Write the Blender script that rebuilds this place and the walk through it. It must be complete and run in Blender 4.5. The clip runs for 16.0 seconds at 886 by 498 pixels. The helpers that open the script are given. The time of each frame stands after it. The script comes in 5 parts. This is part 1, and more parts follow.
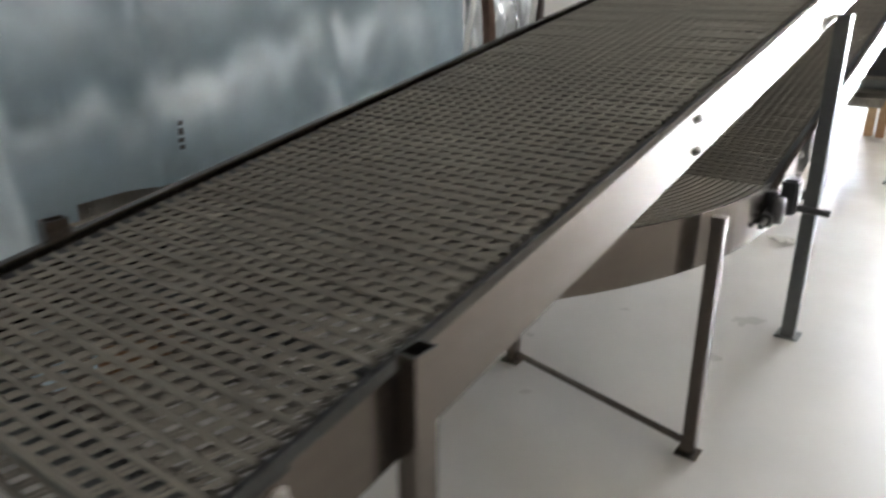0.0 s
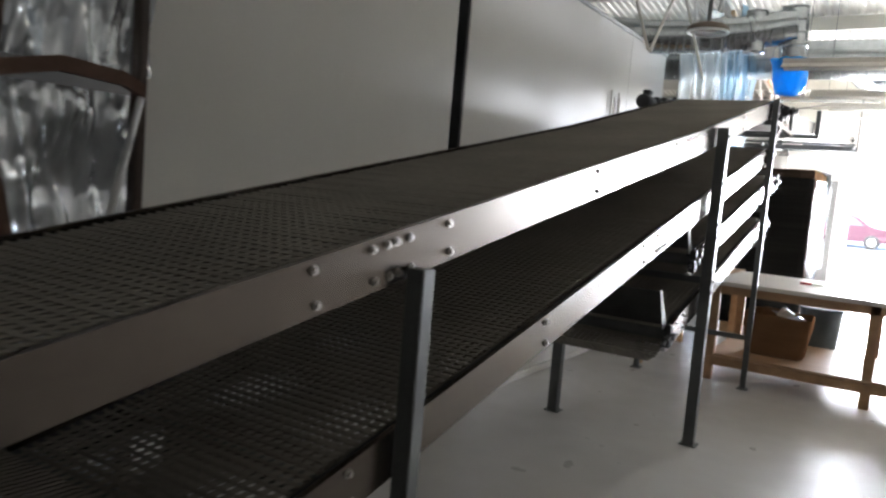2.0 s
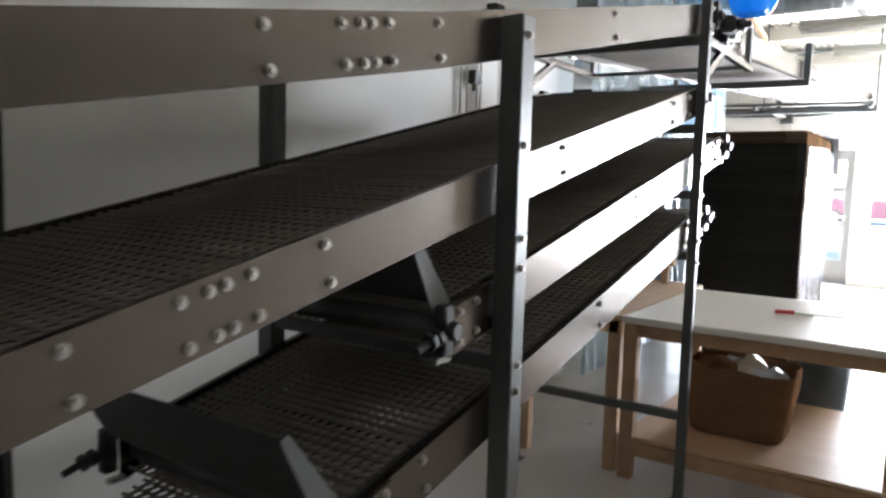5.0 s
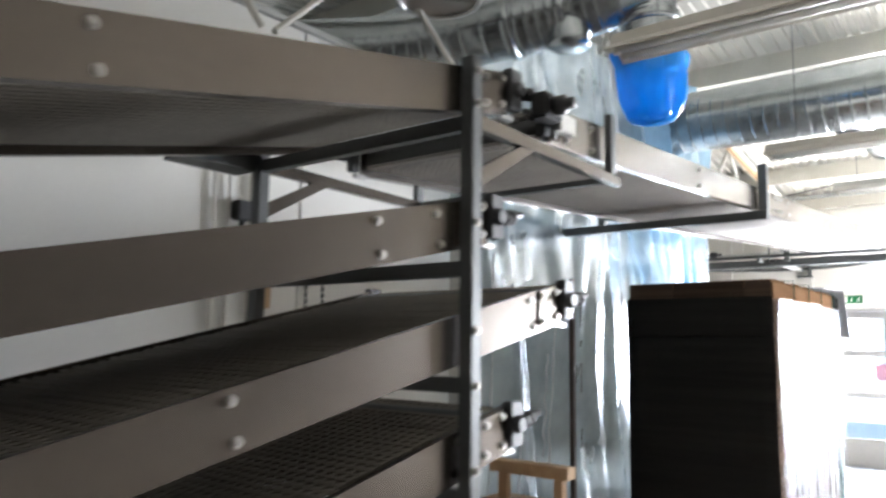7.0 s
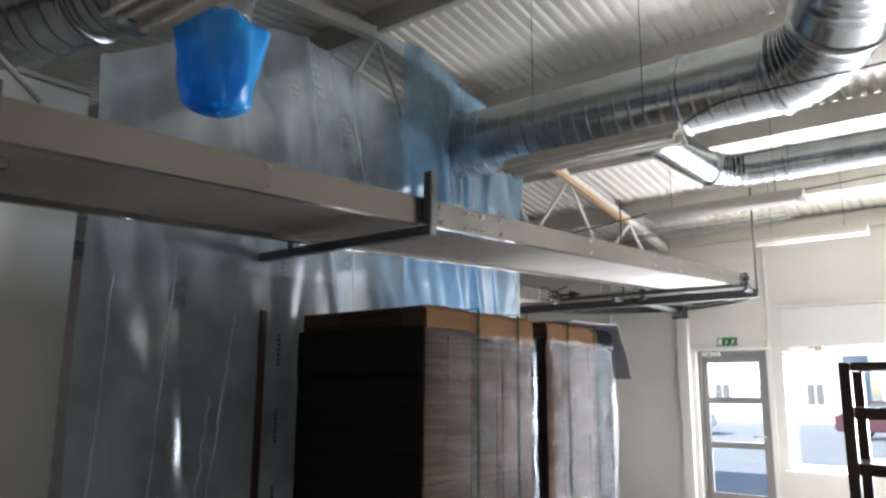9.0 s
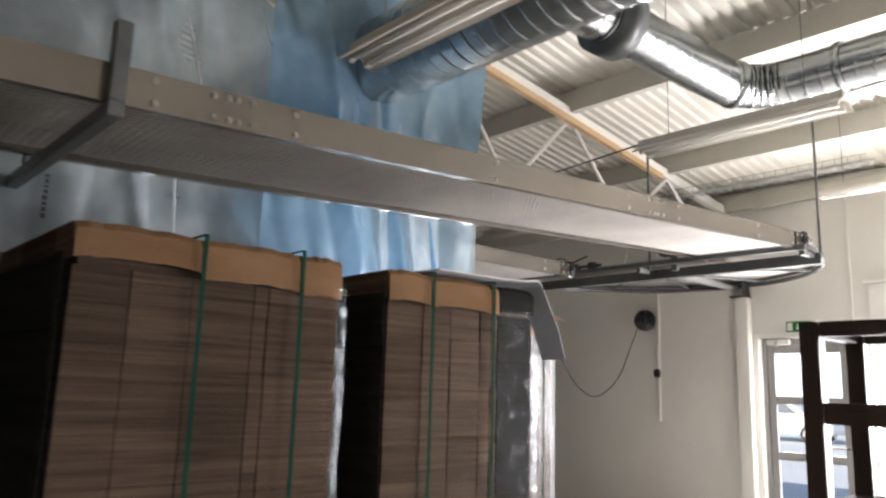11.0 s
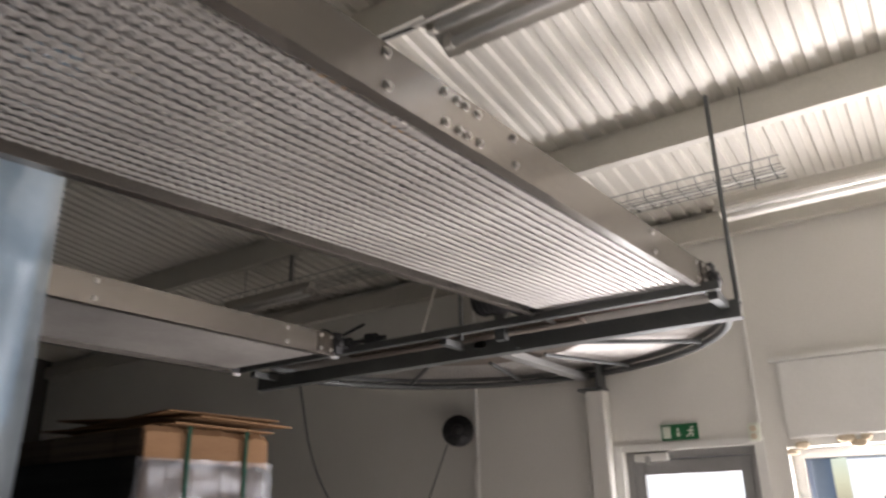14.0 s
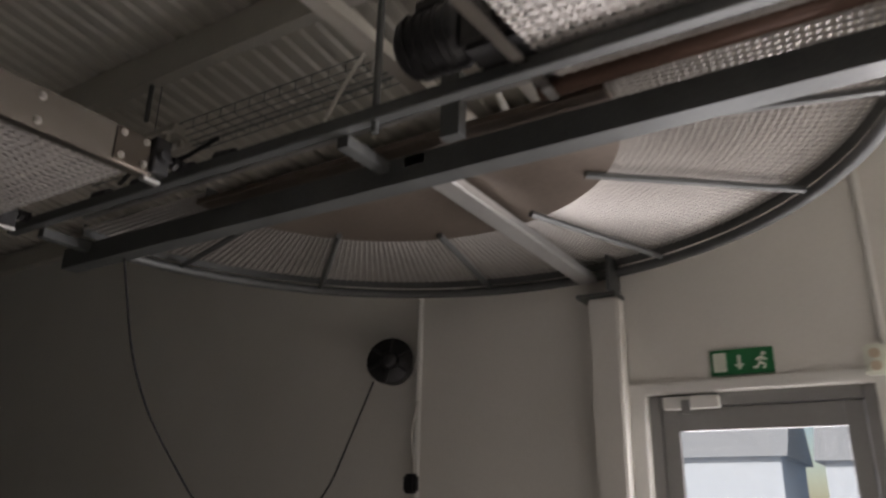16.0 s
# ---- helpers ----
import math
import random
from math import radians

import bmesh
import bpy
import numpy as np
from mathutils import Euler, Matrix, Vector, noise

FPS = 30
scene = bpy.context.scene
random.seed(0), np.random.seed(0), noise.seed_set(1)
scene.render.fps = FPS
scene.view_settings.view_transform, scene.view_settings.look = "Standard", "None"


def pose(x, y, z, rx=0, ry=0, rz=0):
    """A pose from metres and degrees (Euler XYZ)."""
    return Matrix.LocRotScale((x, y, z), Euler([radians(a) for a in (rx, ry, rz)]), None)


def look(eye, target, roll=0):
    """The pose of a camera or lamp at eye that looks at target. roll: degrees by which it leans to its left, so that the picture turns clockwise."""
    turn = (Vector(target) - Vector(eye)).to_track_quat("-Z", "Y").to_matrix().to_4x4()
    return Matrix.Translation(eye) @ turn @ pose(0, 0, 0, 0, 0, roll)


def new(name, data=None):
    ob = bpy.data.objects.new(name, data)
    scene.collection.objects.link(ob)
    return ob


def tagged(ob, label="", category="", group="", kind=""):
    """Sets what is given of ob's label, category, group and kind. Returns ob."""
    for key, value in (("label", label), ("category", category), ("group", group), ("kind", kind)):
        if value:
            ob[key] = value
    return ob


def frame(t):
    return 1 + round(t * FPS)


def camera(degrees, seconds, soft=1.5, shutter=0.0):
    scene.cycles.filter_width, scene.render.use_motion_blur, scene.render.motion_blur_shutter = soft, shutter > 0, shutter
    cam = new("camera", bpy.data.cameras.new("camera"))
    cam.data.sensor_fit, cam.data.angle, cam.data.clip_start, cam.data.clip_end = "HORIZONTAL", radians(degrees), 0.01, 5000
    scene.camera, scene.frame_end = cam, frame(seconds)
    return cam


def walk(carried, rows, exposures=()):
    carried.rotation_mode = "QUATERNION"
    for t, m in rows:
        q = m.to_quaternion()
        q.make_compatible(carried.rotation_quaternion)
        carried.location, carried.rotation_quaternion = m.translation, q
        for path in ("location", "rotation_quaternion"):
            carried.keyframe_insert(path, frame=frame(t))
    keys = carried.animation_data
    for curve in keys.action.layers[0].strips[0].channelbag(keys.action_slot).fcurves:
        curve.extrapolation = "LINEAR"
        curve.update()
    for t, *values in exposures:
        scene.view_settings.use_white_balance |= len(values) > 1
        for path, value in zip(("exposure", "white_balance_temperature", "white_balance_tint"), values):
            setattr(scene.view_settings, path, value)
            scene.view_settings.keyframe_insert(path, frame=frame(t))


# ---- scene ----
cam = camera(61.6, 16.0, soft=2.4, shutter=0.4)
PATH = [
    (0, (0.524, 1.197, 1.377), (-0.59, 2.714, 0.698), 0.3),
    (0.5, (0.786, 1.472, 1.404), (-0.319, 3.04, 0.839), 1.1),
    (1, (0.961, 1.865, 1.448), (-0.096, 3.514, 1.044), 2.9),
    (1.5, (1.06, 2.287, 1.484), (0.004, 3.967, 1.232), 4.0),
    (2, (1.048, 2.764, 1.497), (-0.011, 4.451, 1.31), 4.7),
    (2.5, (1.029, 3.234, 1.476), (0.008, 4.942, 1.276), 4.1),
    (3, (0.963, 3.741, 1.486), (-0.073, 5.429, 1.211), 4.4),
    (3.5, (0.953, 4.2, 1.5), (-0.064, 5.896, 1.2), 3.4),
    (4, (0.979, 4.708, 1.523), (-0.04, 6.411, 1.275), 3.1),
    (4.2, (0.98, 4.9, 1.505), (-0.055, 6.594, 1.261), 2.8),
    (6.3, (1.04, 6.903, 1.549), (-0.238, 8.442, 1.571), 1.6),
    (6.5, (1.053, 7.092, 1.551), (-0.244, 8.613, 1.625), 2.0),
    (7, (1.169, 7.58, 1.574), (-0.067, 9.133, 1.818), 0.7),
    (7.5, (1.429, 7.995, 1.568), (0.183, 9.519, 1.92), -0.3),
    (8, (1.615, 8.424, 1.608), (0.438, 9.993, 1.998), 0.7),
    (8.5, (1.931, 8.783, 1.565), (0.835, 10.389, 2.031), -0.5),
    (9, (2.198, 9.203, 1.529), (0.988, 10.749, 1.91), 0.4),
    (9.2, (2.257, 9.403, 1.531), (1.005, 10.92, 1.89), 0.1),
    (11.3, (2.313, 11.484, 1.48), (0.827, 12.766, 1.866), 2.1),
    (11.5, (2.238, 11.686, 1.482), (0.735, 12.943, 1.882), 2.2),
    (12, (2.031, 12.164, 1.497), (0.495, 13.374, 1.918), 3.0),
    (12.5, (1.716, 12.527, 1.516), (0.162, 13.701, 1.973), 3.5),
    (13, (1.411, 12.902, 1.572), (-0.003, 14.204, 2.125), 1.6),
    (13.5, (1.138, 13.278, 1.635), (-0.134, 14.675, 2.291), 0.3),
    (14, (0.812, 13.653, 1.694), (-0.242, 15.213, 2.37), -1.2),
    (14.5, (0.659, 14.16, 1.649), (-0.306, 15.786, 2.299), -0.8),
    (15, (0.393, 14.623, 1.623), (-0.558, 16.259, 2.272), 0.0),
    (15.5, (0.167, 15.037, 1.607), (-0.767, 16.671, 2.284), -0.4),
    (16, (-0.142, 15.468, 1.59), (-1.151, 17.061, 2.258), 1.1),
]
EXPOSURES = [(0, 4.5, 6200, 14), (0.5, 4.1, 6200, 14), (1.5, 2.9, 6300, 15), (2.5, 2.32, 6200, 14), (3.4, 2.5, 6200, 14), (4.2, 2.42, 6200, 14), (6.5, 2.65, 6200, 14), (7.2, 2.2, 6200, 14), (8, 1.6, 6300, 14), (9, 0.88, 6300, 15), (11.5, 0.92, 6900, 18), (13, 0.85, 6900, 20), (14, -0.02, 6900, 21), (14.5, -0.15, 6900, 21), (15, -0.35, 6900, 21), (15.5, -0.65, 7000, 21), (16, -0.8, 7000, 21)]
walk(cam, [(t, look(eye, target, roll)) for t, eye, target, roll in PATH], EXPOSURES)

# ---------- world and light ----------
SUN_ELEV, SUN_ROT = 28.0, 195.0
world = bpy.data.worlds.new("world")
scene.world = world
world.use_nodes = True
wn = world.node_tree
bg = wn.nodes["Background"]
sky = wn.nodes.new("ShaderNodeTexSky")
sky.sky_type = 'NISHITA'
sky.sun_disc = False
sky.sun_elevation = radians(SUN_ELEV)
sky.sun_rotation = radians(SUN_ROT)
wn.links.new(sky.outputs[0], bg.inputs[0])
bg.inputs[1].default_value = 0.15

sun = new("sun", bpy.data.lights.new("sun", 'SUN'))
sun.data.energy = 5.0
sun.data.angle = radians(0.5)
sun.data.color = (1.0, 0.95, 0.88)
sun.rotation_euler = (radians(90 - SUN_ELEV), 0, radians(-SUN_ROT + 180))


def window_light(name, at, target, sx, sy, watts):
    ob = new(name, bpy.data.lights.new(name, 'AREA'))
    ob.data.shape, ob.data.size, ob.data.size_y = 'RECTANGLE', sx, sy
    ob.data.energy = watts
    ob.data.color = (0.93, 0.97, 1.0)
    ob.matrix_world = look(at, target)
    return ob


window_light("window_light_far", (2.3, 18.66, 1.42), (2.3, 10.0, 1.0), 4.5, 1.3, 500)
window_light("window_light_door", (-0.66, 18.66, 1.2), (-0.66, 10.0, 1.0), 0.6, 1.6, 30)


# ---------- materials ----------
def mat_new(name):
    m = bpy.data.materials.new(name)
    m.use_nodes = True
    return m, m.node_tree.nodes, m.node_tree.links, m.node_tree.nodes["Principled BSDF"]


def surf(name, c1, c2, rough=0.5, metal=0.0, scale=6.0, fine=90.0, bump=0.1, stretch=(1, 1, 1), rough_var=0.12, spread=0.5, coat=0.0, coords="Object"):
    """Two-scale noise between two colours, with uneven gloss and a fine relief."""
    m, n, l, b = mat_new(name)
    tc = n.new("ShaderNodeTexCoord")
    mp = n.new("ShaderNodeMapping")
    mp.inputs["Scale"].default_value = stretch
    l.new(tc.outputs[coords], mp.inputs[0])
    big = n.new("ShaderNodeTexNoise")
    big.inputs["Scale"].default_value = scale
    big.inputs["Detail"].default_value = 6
    small = n.new("ShaderNodeTexNoise")
    small.inputs["Scale"].default_value = fine
    small.inputs["Detail"].default_value = 4
    for t in (big, small):
        l.new(mp.outputs[0], t.inputs["Vector"])
    mixf = n.new("ShaderNodeMix")
    mixf.inputs[0].default_value = 0.35
    l.new(big.outputs[0], mixf.inputs[2])
    l.new(small.outputs[0], mixf.inputs[3])
    ramp = n.new("ShaderNodeMapRange")
    ramp.inputs[1].default_value = 0.5 - spread / 2
    ramp.inputs[2].default_value = 0.5 + spread / 2
    l.new(mixf.outputs[0], ramp.inputs[0])
    col = n.new("ShaderNodeMix")
    col.data_type = 'RGBA'
    col.inputs[6].default_value = (*c1, 1)
    col.inputs[7].default_value = (*c2, 1)
    l.new(ramp.outputs[0], col.inputs[0])
    l.new(col.outputs[2], b.inputs["Base Color"])
    rr = n.new("ShaderNodeMapRange")
    rr.inputs[3].default_value = max(0.02, rough - rough_var)
    rr.inputs[4].default_value = min(1.0, rough + rough_var)
    l.new(mixf.outputs[0], rr.inputs[0])
    l.new(rr.outputs[0], b.inputs["Roughness"])
    b.inputs["Metallic"].default_value = metal
    b.inputs["Coat Weight"].default_value = coat
    if bump:
        bp = n.new("ShaderNodeBump")
        bp.inputs["Strength"].default_value = bump
        bp.inputs["Distance"].default_value = 0.004
        l.new(mixf.outputs[0], bp.inputs["Height"])
        l.new(bp.outputs[0], b.inputs["Normal"])
    return m


def vary(m, low):
    """Multiplies the colour by a tone of its own for each object."""
    n, l = m.node_tree.nodes, m.node_tree.links
    b = n["Principled BSDF"]
    src = b.inputs["Base Color"].links[0].from_socket
    oi = n.new("ShaderNodeObjectInfo")
    mr = n.new("ShaderNodeMapRange")
    mr.inputs[3].default_value, mr.inputs[4].default_value = low, 1.0
    l.new(oi.outputs["Random"], mr.inputs[0])
    mul = n.new("ShaderNodeMix")
    mul.data_type, mul.blend_type = 'RGBA', 'MULTIPLY'
    mul.inputs[0].default_value = 1.0
    l.new(src, mul.inputs[6])
    l.new(mr.outputs[0], mul.inputs[7])
    l.new(mul.outputs[2], b.inputs["Base Color"])
    return m


def film(name, tint, clear, gloss_rough, haze, haze_col, shine=0.8, crease=0.3, stretch=(1, 1, 0.35), edge=3.5):
    """Thin plastic film: see-through, milky and shiny."""
    m, n, l, b = mat_new(name)
    n.remove(b)
    out = n["Material Output"]
    tr = n.new("ShaderNodeBsdfTransparent")
    tr.inputs[0].default_value = (*tint, 1)
    gl = n.new("ShaderNodeBsdfGlossy")
    gl.inputs["Roughness"].default_value = gloss_rough
    gl.inputs[0].default_value = (0.9, 0.95, 1, 1)
    df = n.new("ShaderNodeBsdfDiffuse")
    df.inputs[0].default_value = (*haze_col, 1)
    tl = n.new("ShaderNodeBsdfTranslucent")
    tl.inputs[0].default_value = (*haze_col, 1)
    dt = n.new("ShaderNodeMixShader")
    dt.inputs[0].default_value = 0.5
    l.new(df.outputs[0], dt.inputs[1])
    l.new(tl.outputs[0], dt.inputs[2])
    noise_t = n.new("ShaderNodeTexNoise")
    noise_t.inputs["Scale"].default_value = 2.5
    noise_t.inputs["Detail"].default_value = 5
    tc = n.new("ShaderNodeTexCoord")
    l.new(tc.outputs["Object"], noise_t.inputs["Vector"])
    hz = n.new("ShaderNodeMapRange")
    hz.inputs[1].default_value, hz.inputs[2].default_value = 0.3, 0.7
    hz.inputs[3].default_value, hz.inputs[4].default_value = haze * 0.65, min(1, haze * 1.35)
    l.new(noise_t.outputs[0], hz.inputs[0])
    body = n.new("ShaderNodeMixShader")
    l.new(hz.outputs[0], body.inputs[0])
    l.new(tr.outputs[0], body.inputs[1])
    l.new(dt.outputs[0], body.inputs[2])
    lw = n.new("ShaderNodeLayerWeight")
    lw.inputs[0].default_value = 0.5
    fr = n.new("ShaderNodeMath")
    fr.operation = 'POWER'
    fr.inputs[1].default_value = edge
    l.new(lw.outputs["Facing"], fr.inputs[0])
    fm = n.new("ShaderNodeMath")
    fm.operation = 'MULTIPLY_ADD'
    fm.inputs[1].default_value, fm.inputs[2].default_value = shine, clear
    fm.use_clamp = True
    l.new(fr.outputs[0], fm.inputs[0])
    mix = n.new("ShaderNodeMixShader")
    l.new(fm.outputs[0], mix.inputs[0])
    l.new(body.outputs[0], mix.inputs[1])
    l.new(gl.outputs[0], mix.inputs[2])
    wr = n.new("ShaderNodeTexNoise")
    wr.inputs["Scale"].default_value = 14
    wr.inputs["Detail"].default_value = 3
    mp = n.new("ShaderNodeMapping")
    mp.inputs["Scale"].default_value = stretch
    l.new(tc.outputs["Object"], mp.inputs[0])
    l.new(mp.outputs[0], wr.inputs["Vector"])
    bp = n.new("ShaderNodeBump")
    bp.inputs["Strength"].default_value = crease
    bp.inputs["Distance"].default_value = 0.02
    l.new(wr.outputs[0], bp.inputs["Height"])
    l.new(bp.outputs[0], gl.inputs["Normal"])
    l.new(mix.outputs[0], out.inputs[0])
    return m


def plain(name, c, rough=0.5, metal=0.0):
    return surf(name, tuple(v * 0.88 for v in c), tuple(min(1, v * 1.08) for v in c), rough, metal, 9, 120, 0.04)


M_STEEL = surf("brushed_steel", (0.118, 0.099, 0.084), (0.163, 0.142, 0.122), 0.26, 0.92, 1.6, 30, 0.0, (1, 0.4, 2.0), 0.02)
M_STEEL_DARK = surf("grey_painted_steel", (0.07, 0.075, 0.075), (0.15, 0.155, 0.15), 0.45, 0.4, 4, 90, 0.08)
M_ALU = surf("worn_aluminium", (0.42, 0.42, 0.41), (0.62, 0.62, 0.6), 0.38, 0.8, 5, 80, 0.05, (1, 0.3, 3))
M_STEEL_CLEAN = surf("clean_brushed_steel", (0.21, 0.188, 0.165), (0.29, 0.265, 0.238), 0.26, 0.9, 1.6, 30, 0.0, (1, 0.4, 2.0), 0.02)
M_BELT = surf("dusty_belt_wire", (0.165, 0.148, 0.124), (0.28, 0.255, 0.218), 0.65, 0.15, 2.2, 40, 0.0)
M_BELT_CLEAN = surf("galvanised_belt_wire", (0.29, 0.27, 0.25), (0.46, 0.44, 0.41), 0.45, 0.35, 2.5, 40, 0.0)
M_RUBBER = plain("black_rubber", (0.02, 0.02, 0.022), 0.5)
M_IRON = surf("black_iron", (0.025, 0.025, 0.027), (0.07, 0.07, 0.07), 0.45, 0.5, 8, 80, 0.1)
M_BOLT = plain("zinc_bolt", (0.42, 0.40, 0.37), 0.35, 0.8)
M_GALV = surf("galvanised_sheet", (0.30, 0.325, 0.335), (0.48, 0.51, 0.52), 0.24, 0.95, 7, 60, 0.04, (1, 1, 1), 0.1)
M_PANEL = surf("white_insulated_panel", (0.69, 0.68, 0.64), (0.76, 0.75, 0.71), 0.45, 0.0, 1.2, 60, 0.03)
M_WALL_UNSEEN = surf("unseen_dark_wall", (0.075, 0.068, 0.06), (0.12, 0.11, 0.098), 0.9, 0.0, 1.4, 70, 0.3)
M_WALL = surf("painted_plaster", (0.70, 0.68, 0.63), (0.80, 0.78, 0.73), 0.85, 0.0, 1.4, 70, 0.25)
M_ROOF = surf("white_corrugated_roof", (0.64, 0.61, 0.54), (0.74, 0.71, 0.64), 0.8, 0.0, 1.5, 40, 0.05)
M_BEAM = surf("cream_painted_steel", (0.52, 0.50, 0.44), (0.66, 0.63, 0.56), 0.5, 0.0, 3, 60, 0.08)
M_TRUSS = surf("white_painted_steel", (0.66, 0.63, 0.57), (0.78, 0.76, 0.70), 0.5, 0.0, 4, 60, 0.06)
M_TIMBER = surf("raw_timber", (0.42, 0.26, 0.14), (0.60, 0.42, 0.25), 0.65, 0.0, 3, 50, 0.15, (6, 0.6, 6))
M_BENCH = surf("bench_timber", (0.30, 0.17, 0.09), (0.46, 0.29, 0.16), 0.55, 0.0, 3, 50, 0.12, (5, 1, 5))
M_PLY = surf("plywood_board", (0.44, 0.28, 0.16), (0.56, 0.38, 0.23), 0.5, 0.0, 2, 40, 0.06, (1, 5, 1))
M_TOP = surf("cream_laminate", (0.62, 0.58, 0.52), (0.72, 0.68, 0.62), 0.35, 0.0, 2, 50, 0.03)
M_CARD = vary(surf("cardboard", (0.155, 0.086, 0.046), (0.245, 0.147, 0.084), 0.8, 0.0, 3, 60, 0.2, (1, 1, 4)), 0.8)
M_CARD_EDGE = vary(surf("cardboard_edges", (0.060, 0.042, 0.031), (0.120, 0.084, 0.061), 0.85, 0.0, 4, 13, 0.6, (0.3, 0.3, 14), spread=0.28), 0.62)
# Near-black for the dark far columns; the end sheets use it as shade.
M_CARD_BLACK = surf("dark_film_and_end_shade", (0.011, 0.011, 0.011), (0.027, 0.026, 0.024), 0.6, 0.0, 2, 34, 0.3, (0.4, 0.4, 10))
M_GREYCARD = surf("grey_corrugated_sheet", (0.32, 0.32, 0.33), (0.42, 0.42, 0.43), 0.7, 0.0, 3, 60, 0.05)
M_STRAP = plain("green_strap", (0.010, 0.045, 0.031), 0.7)
M_BLUE = film("blue_plastic_bag", (0.05, 0.48, 0.95), 0.04, 0.22, 0.86, (0.035, 0.47, 0.97), 0.5, 0.35)
M_SHELF = surf("dark_stained_wood", (0.028, 0.017, 0.013), (0.07, 0.042, 0.03), 0.4, 0.0, 4, 60, 0.1, (4, 4, 0.7))
M_DOOR = surf("grey_door_paint", (0.24, 0.235, 0.23), (0.31, 0.305, 0.295), 0.45, 0.0, 3, 60, 0.04)
M_WHITE = surf("white_paint", (0.74, 0.73, 0.69), (0.84, 0.83, 0.79), 0.5, 0.0, 3, 60, 0.08)
M_SIGN = plain("green_sign", (0.01, 0.16, 0.055), 0.4)
M_SIGNWHITE = plain("sign_white", (0.8, 0.82, 0.72), 0.45)
M_PRINT = plain("black_print", (0.03, 0.035, 0.04), 0.6)
M_LAMP = surf("lamp_housing", (0.50, 0.47, 0.41), (0.62, 0.59, 0.53), 0.45, 0.1, 3, 60, 0.03)
M_TUBE = plain("unlit_tube", (0.78, 0.77, 0.73), 0.25)
M_CABLE = plain("black_cable", (0.015, 0.015, 0.016), 0.5)
M_CABLE_W = plain("pale_cable", (0.6, 0.58, 0.53), 0.5)
M_MOTOR = surf("blue_grey_motor", (0.05, 0.075, 0.095), (0.10, 0.14, 0.17), 0.45, 0.2, 8, 90, 0.1)
M_FOAM = surf("builders_foam", (0.55, 0.45, 0.32), (0.72, 0.62, 0.48), 0.9, 0.0, 12, 60, 0.6)
M_RUST = surf("rusty_steel", (0.07, 0.038, 0.026), (0.15, 0.085, 0.06), 0.75, 0.2, 7, 70, 0.3)
M_HUB = surf("brown_stained_steel", (0.11, 0.085, 0.065), (0.22, 0.18, 0.15), 0.42, 0.6, 3, 50, 0.08)
M_FILM = film("blue_plastic_film", (0.76, 0.89, 0.96), 0.10, 0.16, 0.42, (0.75, 0.87, 0.94), 0.65, 0.10, (1, 1, 0.35), 2.4)
M_FILM_BLUE = film("bright_blue_plastic_film", (0.48, 0.72, 0.91), 0.03, 0.16, 0.50, (0.38, 0.60, 0.80), 0.6, 0.10, (1, 1, 0.35), 2.4)
M_FILM_DARK = film("grey_blue_plastic_film", (0.62, 0.74, 0.80), 0.30, 0.20, 0.80, (0.56, 0.75, 0.88), 0.9, 0.06, (1, 1, 0.5), 2.6)
M_WRAP = film("stretch_wrap", (0.97, 0.97, 0.98), 0.002, 0.07, 0.004, (0.7, 0.72, 0.74), 0.07, 1.0, (0.3, 0.3, 3.0), 2.2)
M_CRUMPLE = film("crumpled_clear_film", (0.86, 0.90, 0.93), 0.55, 0.12, 0.80, (0.88, 0.91, 0.94), 0.6, 0.9, (1, 1.2, 0.4), 2.0)
M_WRAPMILK = film("thin_milky_wrap", (0.95, 0.95, 0.96), 0.01, 0.16, 0.24, (0.60, 0.62, 0.64), 0.12, 0.5)
M_WRAPWHITE = film("milky_stretch_wrap", (0.93, 0.94, 0.96), 0.06, 0.16, 0.62, (0.78, 0.80, 0.83), 0.6, 0.5)

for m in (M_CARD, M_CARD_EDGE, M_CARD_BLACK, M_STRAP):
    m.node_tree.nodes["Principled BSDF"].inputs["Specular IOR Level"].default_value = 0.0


def floor_material():
    """Painted concrete, softly mottled, its gloss worn unevenly."""
    m, n, l, b = mat_new("worn_painted_concrete")
    tc = n.new("ShaderNodeTexCoord")

    def mottled(scale, detail, low, high):
        t = n.new("ShaderNodeTexNoise")
        t.inputs["Scale"].default_value, t.inputs["Detail"].default_value = scale, detail
        l.new(tc.outputs["Object"], t.inputs["Vector"])
        r = n.new("ShaderNodeMapRange")
        r.inputs[3].default_value, r.inputs[4].default_value = low, high
        l.new(t.outputs[0], r.inputs[0])
        return r

    tone = mottled(1.3, 5, 0.80, 1.14)
    mul = n.new("ShaderNodeMix")
    mul.data_type, mul.blend_type = 'RGBA', 'MULTIPLY'
    mul.inputs[0].default_value = 1.0
    mul.inputs[6].default_value = (0.535, 0.512, 0.480, 1)
    l.new(tone.outputs[0], mul.inputs[7])
    l.new(mul.outputs[2], b.inputs["Base Color"])
    l.new(mottled(4.5, 5, 0.10, 0.66).outputs[0], b.inputs["Roughness"])
    return m


